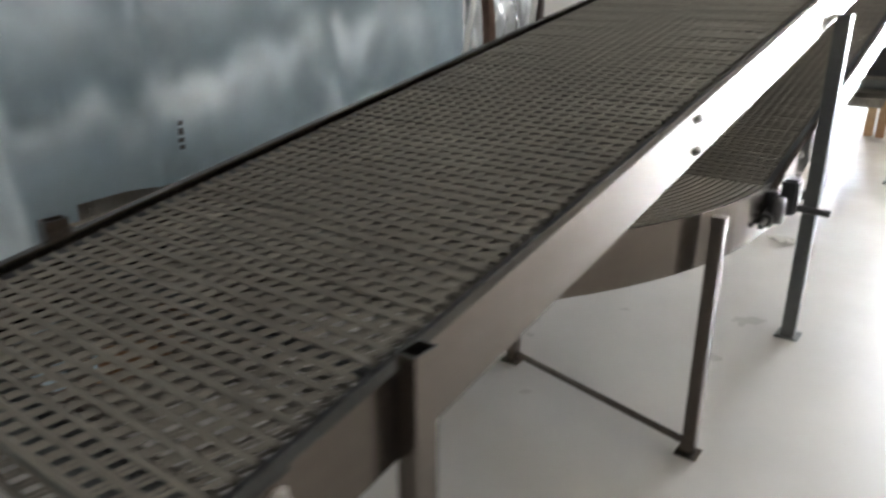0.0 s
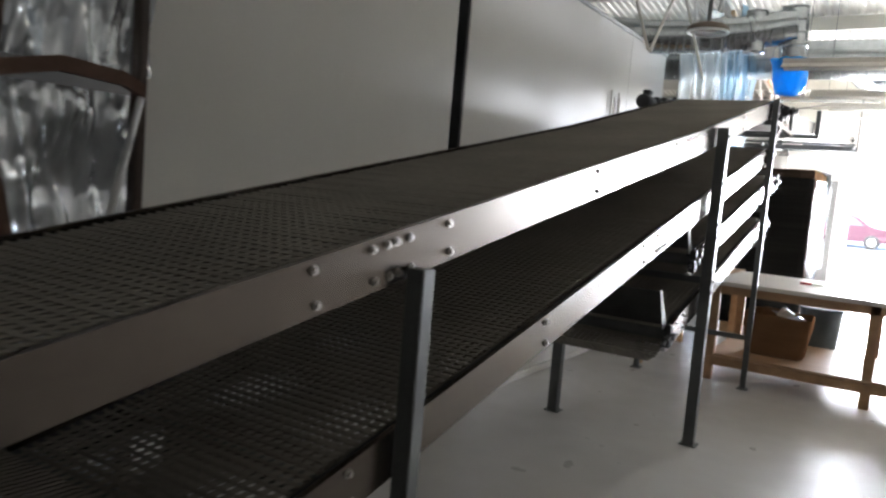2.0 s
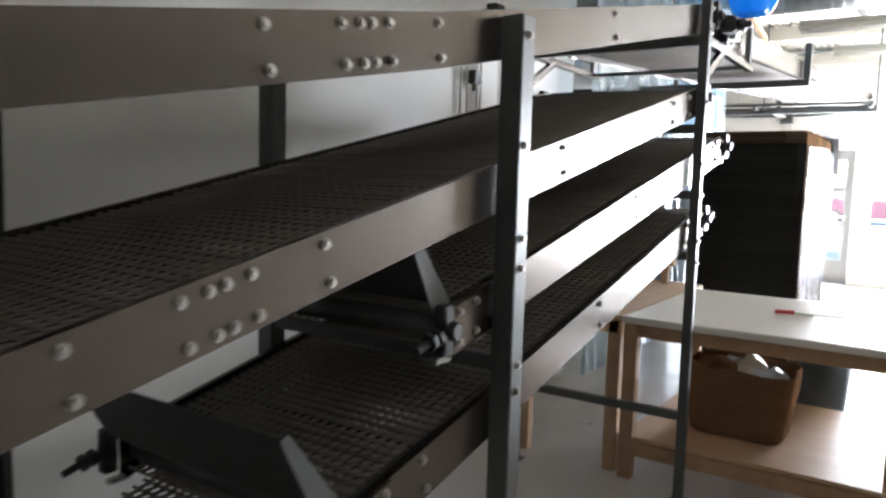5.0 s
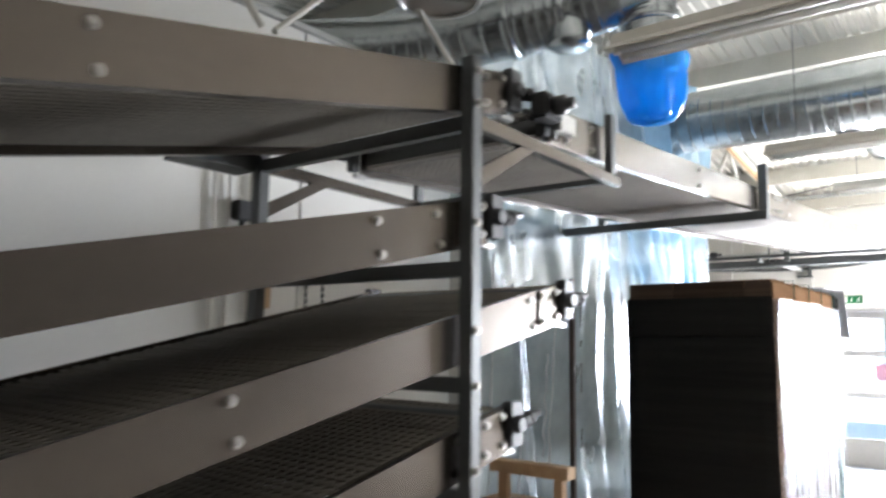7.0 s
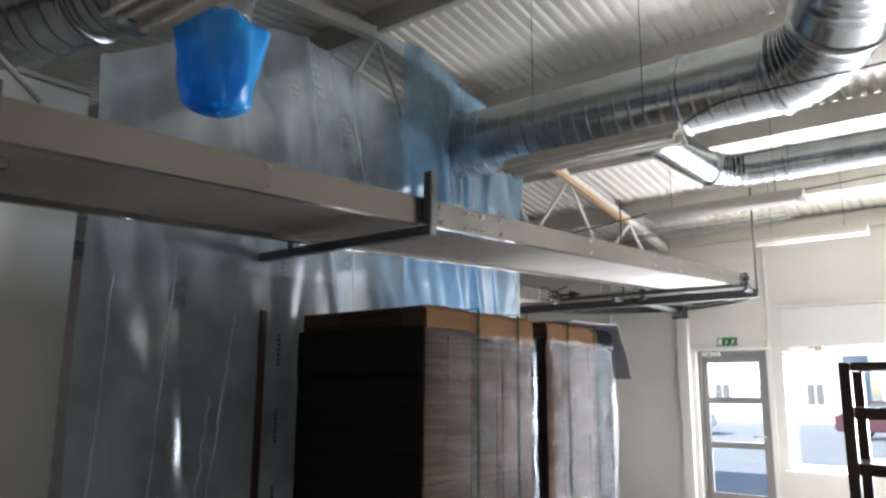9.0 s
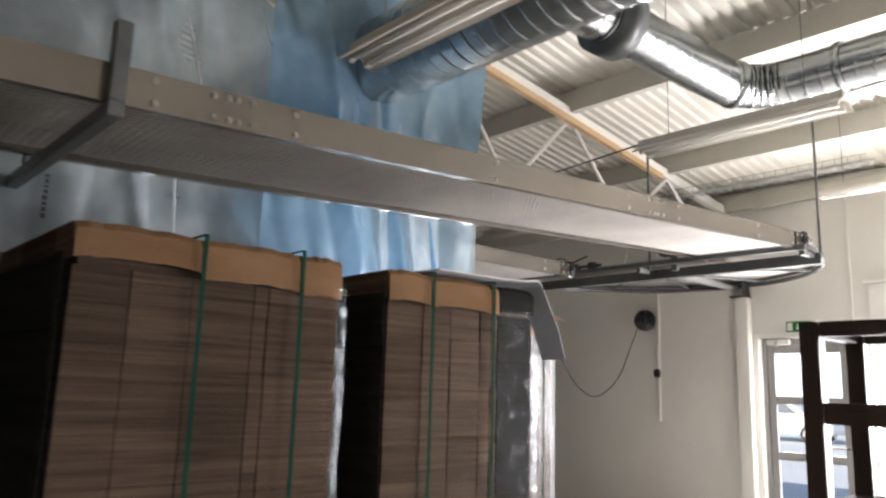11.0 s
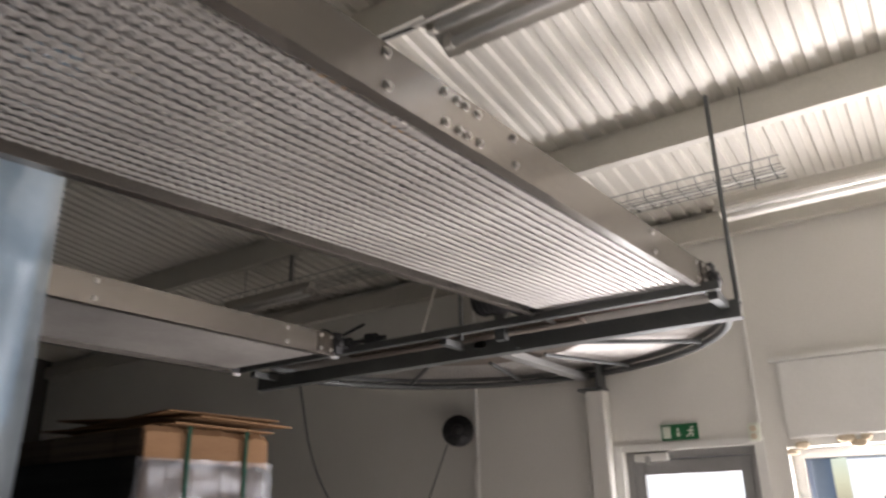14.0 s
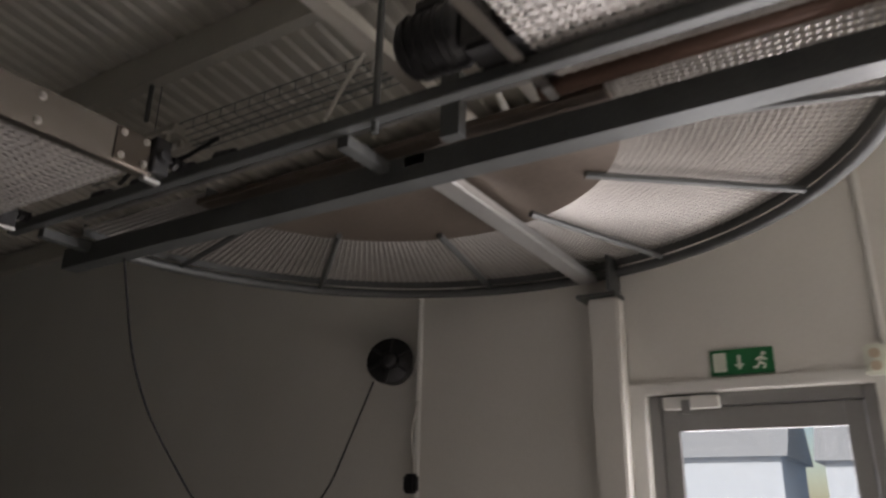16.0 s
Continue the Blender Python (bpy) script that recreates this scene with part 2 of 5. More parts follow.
def glass_material():
    m, n, l, b = mat_new("window_glass")
    n.remove(b)
    tr = n.new("ShaderNodeBsdfTransparent")
    tr.inputs[0].default_value = (0.93, 0.96, 0.96, 1)
    gl = n.new("ShaderNodeBsdfGlossy")
    gl.inputs["Roughness"].default_value = 0.02
    fr = n.new("ShaderNodeFresnel")
    mx = n.new("ShaderNodeMixShader")
    l.new(fr.outputs[0], mx.inputs[0])
    l.new(tr.outputs[0], mx.inputs[1])
    l.new(gl.outputs[0], mx.inputs[2])
    l.new(mx.outputs[0], n["Material Output"].inputs[0])
    return m


M_FLOOR = floor_material()
M_GLASS = glass_material()
M_ASPHALT = surf("pale_concrete_paving", (0.36, 0.38, 0.40), (0.46, 0.48, 0.50), 0.9, 0, 0.6, 30, 0.2)
# White render tinted blue to put skylit shade into the fronts.
M_RENDER = surf("blue_shade_rendered_wall", (0.60, 0.67, 0.75), (0.68, 0.75, 0.83), 0.9, 0, 0.5, 12, 0.1)
M_SLATE = plain("pale_grey_roofing", (0.42, 0.45, 0.48), 0.7)
M_DARKGLASS = plain("dark_window_glass", (0.12, 0.14, 0.16), 0.1)
M_CARRED = plain("dark_red_car_paint", (0.085, 0.032, 0.05), 0.3)
M_CARWHITE = plain("white_car_paint", (0.66, 0.67, 0.68), 0.25)
M_TAIL = plain("red_tail_lamp", (0.5, 0.02, 0.02), 0.3)


# ---------- builders ----------
def add_box(bm, x0, x1, y0, y1, z0, z1, m=None):
    vs = [bm.verts.new((x, y, z)) for x in (x0, x1) for y in (y0, y1) for z in (z0, z1)]
    for f in ((0, 1, 3, 2), (4, 6, 7, 5), (0, 4, 5, 1), (2, 3, 7, 6), (0, 2, 6, 4), (1, 5, 7, 3)):
        bm.faces.new([vs[i] for i in f])
    if m is not None:
        bmesh.ops.transform(bm, matrix=m, verts=vs)
    return vs


def box(x0, x1, y0, y1, z0, z1, bevel=0.0):
    bm = bmesh.new()
    add_box(bm, min(x0, x1), max(x0, x1), min(y0, y1), max(y0, y1), min(z0, z1), max(z0, z1))
    if bevel:
        bmesh.ops.bevel(bm, geom=bm.edges[:], offset=bevel, segments=2, affect='EDGES')
    return bm


def add_tube(bm, pts, r, n=8, caps=True, ridge=0.0, every=0):
    """A round tube along points; ridge raises every so-many-th ring."""
    pts = [Vector(p) for p in pts]
    rings = []
    side = None
    for i, p in enumerate(pts):
        a, b = pts[max(0, i - 1)], pts[min(len(pts) - 1, i + 1)]
        d = (b - a).normalized()
        if side is None:
            side = d.orthogonal().normalized()
        side = (side - d * side.dot(d)).normalized()
        up = d.cross(side)
        rr = (r[i] if isinstance(r, (list, tuple)) else r) + (ridge if every and i % every == 0 else 0)
        rings.append([bm.verts.new(p + rr * (math.cos(2 * math.pi * k / n) * side + math.sin(2 * math.pi * k / n) * up)) for k in range(n)])
    for a, b in zip(rings, rings[1:]):
        for k in range(n):
            bm.faces.new((a[k], a[(k + 1) % n], b[(k + 1) % n], b[k]))
    if caps:
        bm.faces.new(rings[0][::-1])
        bm.faces.new(rings[-1])
    return rings


def tube(pts, r, n=8, caps=True, ridge=0.0, every=0):
    bm = bmesh.new()
    add_tube(bm, pts, r, n, caps, ridge, every)
    return bm


def prism(profile, axis, a, b):
    """Extrudes a closed outline of (u, v) pairs along axis from a to b. x: (y, z); y: (x, z); z: (x, y)."""
    bm = bmesh.new()
    put = {"x": lambda u, v, w: (w, u, v), "y": lambda u, v, w: (u, w, v), "z": lambda u, v, w: (u, v, w)}[axis]
    lo = [bm.verts.new(put(u, v, a)) for u, v in profile]
    hi = [bm.verts.new(put(u, v, b)) for u, v in profile]
    k = len(profile)
    for i in range(k):
        bm.faces.new((lo[i], lo[(i + 1) % k], hi[(i + 1) % k], hi[i]))
    bm.faces.new(lo[::-1])
    bm.faces.new(hi)
    bmesh.ops.recalc_face_normals(bm, faces=bm.faces[:])
    return bm


def to_mesh(name, bm, material, smooth=False):
    me = bpy.data.meshes.new(name)
    bmesh.ops.recalc_face_normals(bm, faces=bm.faces[:])
    bm.to_mesh(me)
    bm.free()
    me.materials.append(material)
    if smooth:
        me.polygons.foreach_set("use_smooth", [True] * len(me.polygons))
    return me


def part(name, bm, material, parent=None, label="", smooth=False):
    ob = new(name, bm if isinstance(bm, bpy.types.Mesh) else to_mesh(name, bm, material, smooth))
    if parent is not None:
        ob.parent = parent
        ob.matrix_parent_inverse = Matrix.Translation(-parent.location) if parent.type == 'EMPTY' else Matrix.Identity(4)
    if label:
        ob["label"] = label
    return ob


def thing(name, at, label, category, group=""):
    ob = new(name)
    ob.location = at
    return tagged(ob, label, category, group)


def solid(name, bm, material, label, category, kind="", group="", smooth=False):
    return tagged(part(name, bm, material, None, "", smooth), label, category, group, kind)


def arc(cx, cy, r, a0, a1, n, z):
    return [(cx + r * math.cos(radians(a0 + (a1 - a0) * i / n)), cy + r * math.sin(radians(a0 + (a1 - a0) * i / n)), z) for i in range(n + 1)]


def bend(pts, radius=0.25, step=0.05):
    """Rounds the corners of a polyline and fills it with even points."""
    pts = [Vector(p) for p in pts]
    out = [pts[0]]
    for a, b, c in zip(pts, pts[1:], pts[2:]):
        r = min(radius, (b - a).length * 0.49, (c - b).length * 0.49)
        p, q = b + (a - b).normalized() * r, b + (c - b).normalized() * r
        for i in range(9):
            t = i / 8
            out.append((1 - t) ** 2 * p + 2 * t * (1 - t) * b + t * t * q)
    out.append(pts[-1])
    res = [out[0]]
    for a, b in zip(out, out[1:]):
        k = max(1, int((b - a).length / step))
        res += [a.lerp(b, (i + 1) / k) for i in range(k)]
    return res


def lerp_poly(poly, y):
    for (ya, za), (yb, zb) in zip(poly, poly[1:]):
        if y <= yb or (yb, zb) == poly[-1]:
            return za + (zb - za) * (y - ya) / (yb - ya)


# ---------- the hall ----------
FAR, RIGHT, LEFT, BACK = 18.56, 11.0, -8.5, -7.0
RIDGE_Y, RIDGE_Z, PITCH, PITCH_SOUTH = 12.95, 4.37, 0.135, 0.09


def roof_z(y):
    return RIDGE_Z - (PITCH if y > RIDGE_Y else PITCH_SOUTH) * abs(y - RIDGE_Y)


solid("floor", box(LEFT - 0.3, RIGHT + 0.3, BACK - 0.3, FAR + 0.3, -0.2, 0), M_FLOOR, "worn grey painted concrete floor with a wet-looking gloss", "floor", "structure")


def wall_with_openings(name, along, at, thick, lo, hi, top, openings, label, mat=None):
    """A wall of butted blocks round its openings, each (a0, a1, z0, z1), in order along the wall."""
    bm = bmesh.new()

    def blk(a0, a1, z0, z1):
        if a1 - a0 < 1e-4 or z1 - z0 < 1e-4:
            return
        if along == "x":
            add_box(bm, a0, a1, at, at + thick, z0, z1)
        else:
            add_box(bm, at, at + thick, a0, a1, z0, z1)
    a = lo
    for a0, a1, z0, z1 in openings:
        blk(a, a0, 0, top)
        blk(a0, a1, 0, z0)
        blk(a0, a1, z1, top)
        a = a1
    blk(a, hi, 0, top)
    return solid(name, bm, mat or M_WALL, label, "wall", "structure")


DOOR = (-1.09, -0.25, 0.0, 2.065)
WIN = (-0.07, 4.7, 0.70, 2.035)
wall_with_openings("wall_north", "x", FAR, 0.3, LEFT, RIGHT, 3.60, [DOOR, WIN], "off-white plastered end wall with a door and a window")
# Unseen walls, added near-black to keep reflections and bounced light low.
wall_with_openings("wall_east", "y", RIGHT, 0.3, BACK, FAR + 0.3, 2.95, [], "unseen side wall, near-black to cut reflected light", M_WALL_UNSEEN)
wall_with_openings("wall_west", "y", LEFT - 0.3, 0.3, BACK, FAR + 0.3, 4.4, [], "unseen side wall, near-black to cut reflected light", M_WALL_UNSEEN)
wall_with_openings("wall_south", "x", BACK - 0.3, 0.3, LEFT - 0.3, RIGHT + 0.3, 4.4, [], "unseen rear wall, near-black to cut reflected light", M_WALL_UNSEEN)
# Unseen strip that stops skylight leaking in under the roof.
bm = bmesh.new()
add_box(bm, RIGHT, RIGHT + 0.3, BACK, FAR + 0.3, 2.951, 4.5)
solid("wall_east_head", bm, M_WALL_UNSEEN, "unseen dark strip of wall, added to stop light under the roof", "wall", "structure")


def corrugated_roof():
    bm = bmesh.new()
    xs, pitch = [], 0.105
    x = LEFT - 0.4
    while x < RIGHT + 0.5:
        xs += [(x, 0.0), (x + 0.042, 0.0), (x + 0.054, 0.022), (x + 0.093, 0.022)]
        x += pitch
    ys = [BACK - 0.5, -3.0, 2.0, 7.5, RIDGE_Y, 16.0, FAR + 0.6]
    for d in (0.0, 0.03):
        rows = [[bm.verts.new((px, y, roof_z(y) + h + d)) for px, h in xs] for y in ys]
        for a, b in zip(rows, rows[1:]):
            for i in range(len(xs) - 1):
                bm.faces.new((a[i], a[i + 1], b[i + 1], b[i]))
    return bm


solid("ceiling", corrugated_roof(), M_ROOF, "white corrugated metal roof sheets, dusty", "ceiling", "structure")

PURLINS = [17.42, 15.92, 14.44, 12.97, 11.55, 10.1, 8.6, 7.1, 5.4, 3.4, 1.4, -1.0, -3.4, -5.6]
for y in PURLINS:
    z = roof_z(y)
    pr = [(y - 0.032, z - 0.19), (y + 0.032, z - 0.19), (y + 0.032, z - 0.178), (y - 0.02, z - 0.178), (y - 0.02, z - 0.018), (y + 0.032, z - 0.018), (y + 0.032, z - 0.004), (y - 0.032, z - 0.004)]
    solid("trim_purlin", prism(pr, "x", LEFT, RIGHT), M_BEAM, "cream painted steel roof purlin", "roof beam", "structure")
solid("trim_wall_plate", box(LEFT, RIGHT, FAR - 0.07, FAR - 0.003, 3.40, 3.54, 0.004), M_BEAM, "cream steel eaves rail along the end wall", "roof beam", "structure")


def roof_truss(x, y0, y1):
    t = thing("roof_truss", (x, y1, 2.96), "white painted steel lattice roof truss", "roof truss")

    def chord(name, pts, w, h):
        bm = bmesh.new()
        for (ya, za), (yb, zb) in zip(pts, pts[1:]):
            vs = [bm.verts.new((x + sx * w / 2, yy, zz + sz * h / 2)) for yy, zz in ((ya, za), (yb, zb)) for sx in (-1, 1) for sz in (-1, 1)]
            for f in ((0, 1, 3, 2), (4, 6, 7, 5), (0, 4, 5, 1), (2, 3, 7, 6), (0, 2, 6, 4), (1, 5, 7, 3)):
                bm.faces.new([vs[i] for i in f])
        part(name, bm, M_TRUSS, t)
    top = lambda y: roof_z(y) - 0.20
    chord("top_chord", [(y0, top(y0)), (RIDGE_Y, top(RIDGE_Y))], 0.07, 0.09)
    chord("top_chord", [(RIDGE_Y + 0.004, top(RIDGE_Y)), (y1, top(y1))], 0.07, 0.09)
    chord("bottom_chord", [(12.1, 2.97), (y1, 2.97)], 0.06, 0.05)
    nodes = [11.55, 12.97, 14.44, 15.92, 17.42]
    feet = [(p + q) / 2 for p, q in zip(nodes, nodes[1:])] + [18.2]
    for i, p in enumerate(nodes):
        for q in feet[max(0, i - 1):i + 1]:
            part("web_bar", tube([(x, p, top(p) - 0.04), (x, q, 2.99)], 0.018, 8), M_TRUSS, t)


roof_truss(-1.40, 11.2, FAR - 0.01)
roof_truss(3.9, 11.2, FAR - 0.01)
bm = bmesh.new()
add_box(bm, -1.35, -1.30, 13.3, 17.2, -0.025, 0.025, Matrix.Translation((0, 0, 0)))
for v in bm.verts:
    v.co.z += roof_z(v.co.y) - 0.30
solid("timber_batten", bm, M_TIMBER, "bare pine batten fixed along the roof truss", "batten")

# insulated white panels, with an open joint
for i, (a, b) in enumerate(((4.52, 6.66), (6.80, 9.78), (9.79, 10.90))):
    bm = box(-1.50, -1.42, a, b, 0.02, 3.0, 0.004)
    solid("partition_panel", bm, M_PANEL, "white insulated sandwich wall panel, dusty", "wall panel", "structure")
# Black backing and edge lining put the open joint's shade into colour.
solid("partition_post", box(-1.60, -1.585, 6.61, 6.86, 0.0, 3.0), M_RUBBER, "black backing that keeps the open panel joint in shade", "post", "structure")
solid("trim_joint", box(-1.498, -1.424, 6.772, 6.7985, 0.03, 2.99, 0.002), M_RUBBER, "black lining that holds the open panel joint's shade", "trim", "structure")
solid("trim_panel_cap", box(-1.52, -1.40, 4.52, 10.90, 3.003, 3.03, 0.004), M_ALU, "aluminium cap strip on the white panels", "trim", "structure")
for a, b in ((4.52, 6.66), (6.80, 10.90)):
    solid("baseboard", box(-1.42, -1.39, a, b, 0, 0.05, 0.008), M_WALL, "rough mortar fillet at the foot of the panels", "baseboard", "structure")


def hanging_film(name, x, y0, y1, z0, z1, mat, label, seed, depth=0.05, top=None, ny=150, nz=50, crumple=0.0):
    bm = bmesh.new()
    rows = []
    for j in range(nz + 1):
        row = []
        for i in range(ny + 1):
            y = y0 + (y1 - y0) * i / ny
            ze = top(y) if top else z1
            zb = z0(y) if callable(z0) else z0
            z = zb + (ze - zb) * j / nz
            f = noise.noise(Vector((seed, y * 1.3 + 0.15 * z, z * 0.22))) * depth * 1.8
            f += (abs(noise.noise(Vector((seed + 9, y * 3.2 + 0.4 * z + 0.5 * noise.noise(Vector((y, z, 2))), z * 0.4)))) - 0.2) * depth * 0.8
            f += noise.noise(Vector((seed + 4, y * 9 - z * 2.0, z * 1.6))) * depth * 0.10
            f += (1 - abs(noise.noise(Vector((seed + 13, y * 1.9 + 0.35 * z + 0.3 * noise.noise(Vector((y * 0.7, z * 0.9, seed))), z * 0.16))))) ** 14 * depth * 0.7
            f += crumple * (noise.noise(Vector((seed, y * 11 + z, z * 4))) + 0.5 * abs(noise.noise(Vector((seed + 2, y * 24, z * 7 - y * 5)))))
            row.append(bm.verts.new((x + f, y, z)))
        rows.append(row)
    for a, b in zip(rows, rows[1:]):
        for i in range(ny):
            bm.faces.new((a[i], a[i + 1], b[i + 1], b[i]))
    return solid(name, bm, mat, label, "plastic sheet", "", "", True)


hanging_film("plastic_sheet", -1.44, 0.2, 3.99, lambda y: 0.30 if y < 2.15 or y > 2.65 else 0.80, 2.9, M_FILM_DARK, "grey-blue plastic film hung as a partition, creased and shiny", 3, 0.035)
FILM_TOP = [(10.87, 3.18), (11.88, 3.72), (12.67, 3.72), (13.43, 3.42), (14.0, 3.12), (14.69, 3.02)]
hanging_film("plastic_sheet", -1.25, 10.87, 14.69, 0.02, 3.8, M_FILM, "pale blue plastic film hung from the roof truss as a partition", 7, 0.07, lambda y: lerp_poly(FILM_TOP, y), 190, 60)
hanging_film("plastic_sheet", -1.15, 13.0, 14.66, lambda y: 1.95 + 0.1 * math.sin(3 * y), 3.7, M_FILM_BLUE, "second layer of bright blue plastic film with folds", 17, 0.10, lambda y: roof_z(y) - 0.30, 90, 40)


def film_fold(x, y0, z0, y1, z1, seed):
    """A pinched crease of the film: a thin, wavering ridge."""
    pts = [(x + 0.012 * noise.noise(Vector((seed, k * 0.4, 0))), y0 + (y1 - y0) * k / 24 + 0.018 * noise.noise(Vector((seed, k * 0.25, 5))), z0 + (z1 - z0) * k / 24) for k in range(25)]
    solid("film_fold", tube(pts, [0.002 + 0.006 * abs(math.sin(0.26 * k + seed)) for k in range(25)], 5), M_WRAPWHITE, "pinched bright crease in the plastic film", "plastic sheet", "", "creases in the film", True)


for fold in ((-1.17, 10.98, 2.06, 10.93, 0.6, 1), (-1.17, 11.68, 1.94, 11.55, 0.8, 2), (-1.17, 11.30, 2.2, 11.22, 0.5, 3), (-1.16, 12.55, 2.5, 12.62, 1.2, 4), (-1.17, 12.45, 3.6, 12.75, 2.6, 5), (-1.17, 12.95, 3.5, 13.25, 2.6, 6), (-1.17, 11.55, 1.5, 11.50, 0.9, 7)):
    film_fold(*fold)


def film_print(y, z0, z1, seed, x=-1.36):
    """A column of unreadable print along the film: plain bars."""
    rnd = random.Random(seed)
    t = thing("film_print", (x, y, z0), "column of dark printed marks on the plastic film", "print")
    z = z0
    while z < z1:
        for k in range(rnd.randint(4, 8)):
            h = rnd.uniform(0.012, 0.022)
            part("printed_mark", box(x - 0.001, x + 0.001, y - rnd.uniform(0.006, 0.012), y + 0.010, z, z + h), M_PRINT, t)
            z += h + 0.008
        z += rnd.uniform(0.18, 0.30)


film_print(12.0, 0.9, 2.2, 1, -1.18)
film_print(2.50, 0.9, 1.25, 2, -1.40)
film_print(13.5, 2.08, 2.58, 5, -1.13)

hanging_film("plastic_sheet", -1.33, 3.89, 4.47, 0.25, 1.70, M_CRUMPLE, "crumpled clear film gathered under a timber rail", 23, 0.04, None, 70, 80, 0.05)
hanging_film("plastic_sheet", -1.33, 3.87, 4.47, 1.77, 2.92, M_CRUMPLE, "crumpled clear film above a timber rail", 29, 0.04, None, 70, 60, 0.05)
# bent timber stud, rail and leaning tubes at the edge of the first film
stud = [(4.00, 0.0), (3.975, 0.7), (3.943, 1.207), (3.885, 1.50), (3.872, 1.65), (3.90, 1.90), (3.96, 2.5), (3.98, 2.96)]
bm = prism([(y - 0.022, z) for y, z in stud] + [(y + 0.022, z) for y, z in reversed(stud)], "x", -1.275, -1.24)
solid("timber_stud", bm, M_RUST, "brown bent timber stud holding the plastic film", "stud")
solid("timber_rail", prism([(3.90, 1.69), (4.10, 1.735), (4.32, 1.722), (4.40, 1.69), (4.40, 1.735), (4.32, 1.768), (4.10, 1.785), (3.90, 1.74)], "x", -1.27, -1.24), M_RUST, "brown timber cross rail between studs", "rail")
solid("timber_stud", box(-1.31, -1.26, 4.385, 4.42, 0, 2.96, 0.004), M_SHELF, "dark timber stud beside the white panel", "stud")
solid("metal_pipe", tube([(-1.23, 3.414, 0.0), (-1.23, 3.86, 1.575)], 0.012, 8), M_ALU, "leaning bright metal tube", "tube")
solid("metal_pipe", tube([(-1.23, 3.953, 0.0), (-1.23, 4.375, 1.69)], 0.013, 8), M_ALU, "leaning bright metal tube", "tube")
solid("cardboard_sheet", box(-1.75, -1.70, 1.85, 2.95, 0.0, 1.0, 0.01), M_CARD, "brown cardboard behind the torn film", "cardboard")
solid("timber_lath", box(-1.19, -1.165, 11.86, 11.895, 0.0, 1.98), M_SHELF, "dark lath against the plastic film", "lath")


# ---------- conveyors ----------
def resample(poly, pitch):
    out, carry = [], 0.0
    for (ya, za), (yb, zb) in zip(poly, poly[1:]):
        d = math.hypot(yb - ya, zb - za)
        s = carry
        while s < d:
            out.append((ya + (yb - ya) * s / d, za + (zb - za) * s / d))
            s += pitch
        carry = s - d
    return out


def wire_belt_mesh(name, strands, x0, x1, material, pitch=0.033, xp=0.0165):
    """Woven wire belt: cross rods, and flat spirals that zigzag from rod to rod. strands: lists of points (y, z)."""
    V, F = [], []

    def bar(p, q, wx, wz, along_x):
        i = len(V)
        for c in (p, q):
            if along_x:
                V.extend(((c[0], c[1] - wx, c[2]), (c[0], c[1], c[2] + wz), (c[0], c[1] + wx, c[2]), (c[0], c[1], c[2] - wz)))
            else:
                V.extend(((c[0] - wx, c[1], c[2]), (c[0], c[1], c[2] + wz), (c[0] + wx, c[1], c[2]), (c[0], c[1], c[2] - wz)))
        for k in range(4):
            F.append((i + k, i + (k + 1) % 4, i + 4 + (k + 1) % 4, i + 4 + k))
    nx = int((x1 - x0) / xp)
    for strand in strands:
        pts = resample(strand, pitch)
        for r, (y, z) in enumerate(pts):
            sag, lift = 0.0015 * math.sin(r * 1.7), 0.0045
            bar((x0, y, z + sag + lift), (x1, y, z - sag + lift), 0.0068, 0.0060, True)
            if r + 1 < len(pts):
                y2, z2 = pts[r + 1]
                for k in range(nx):
                    xa = x0 + (k + 0.25) * xp
                    xb = xa + xp * 0.75
                    h = 0.003 if k % 2 else -0.001
                    bar((xa, y, z + h), (xb, y2, z2 + h), 0.0044, 0.0032, False)
    me = bpy.data.meshes.new(name)
    me.from_pydata(V, [], F)
    me.materials.append(material)
    me.update()
    return me


def bolt_mesh():
    bm = bmesh.new()
    add_tube(bm, [(0, 0, 0), (0.003, 0, 0)], 0.012, 10)
    add_tube(bm, [(0.003, 0, 0), (0.010, 0, 0)], 0.008, 6)
    return to_mesh("bolt", bm, M_BOLT)


BOLT = bolt_mesh()


def bolt(parent, x, y, z, flip=False):
    ob = new("bolt", BOLT)
    ob.matrix_basis = pose(x, y, z, 0, 0, 180 if flip else 0)
    ob.parent = parent
    ob.matrix_parent_inverse = Matrix.Translation(-parent.location)


def side_plate(poly, x, inward, h=0.128):
    """A folded C plate along the conveyor; inward is +1 or -1."""
    t, fl = 0.004, 0.034
    prof = [(0, 0), (0, -h), (fl, -h), (fl, -h + t), (t, -h + t), (t, -t), (0.018, -t), (0.018, 0)]
    bm = bmesh.new()
    rings = []
    for y, z in poly:
        rings.append([bm.verts.new((x + inward * u, y, z + v)) for u, v in prof])
    k = len(prof)
    for a, b in zip(rings, rings[1:]):
        for i in range(k):
            bm.faces.new((a[i], a[(i + 1) % k], b[(i + 1) % k], b[i]))
    bm.faces.new(rings[0])
    bm.faces.new(rings[-1][::-1])
    return bm


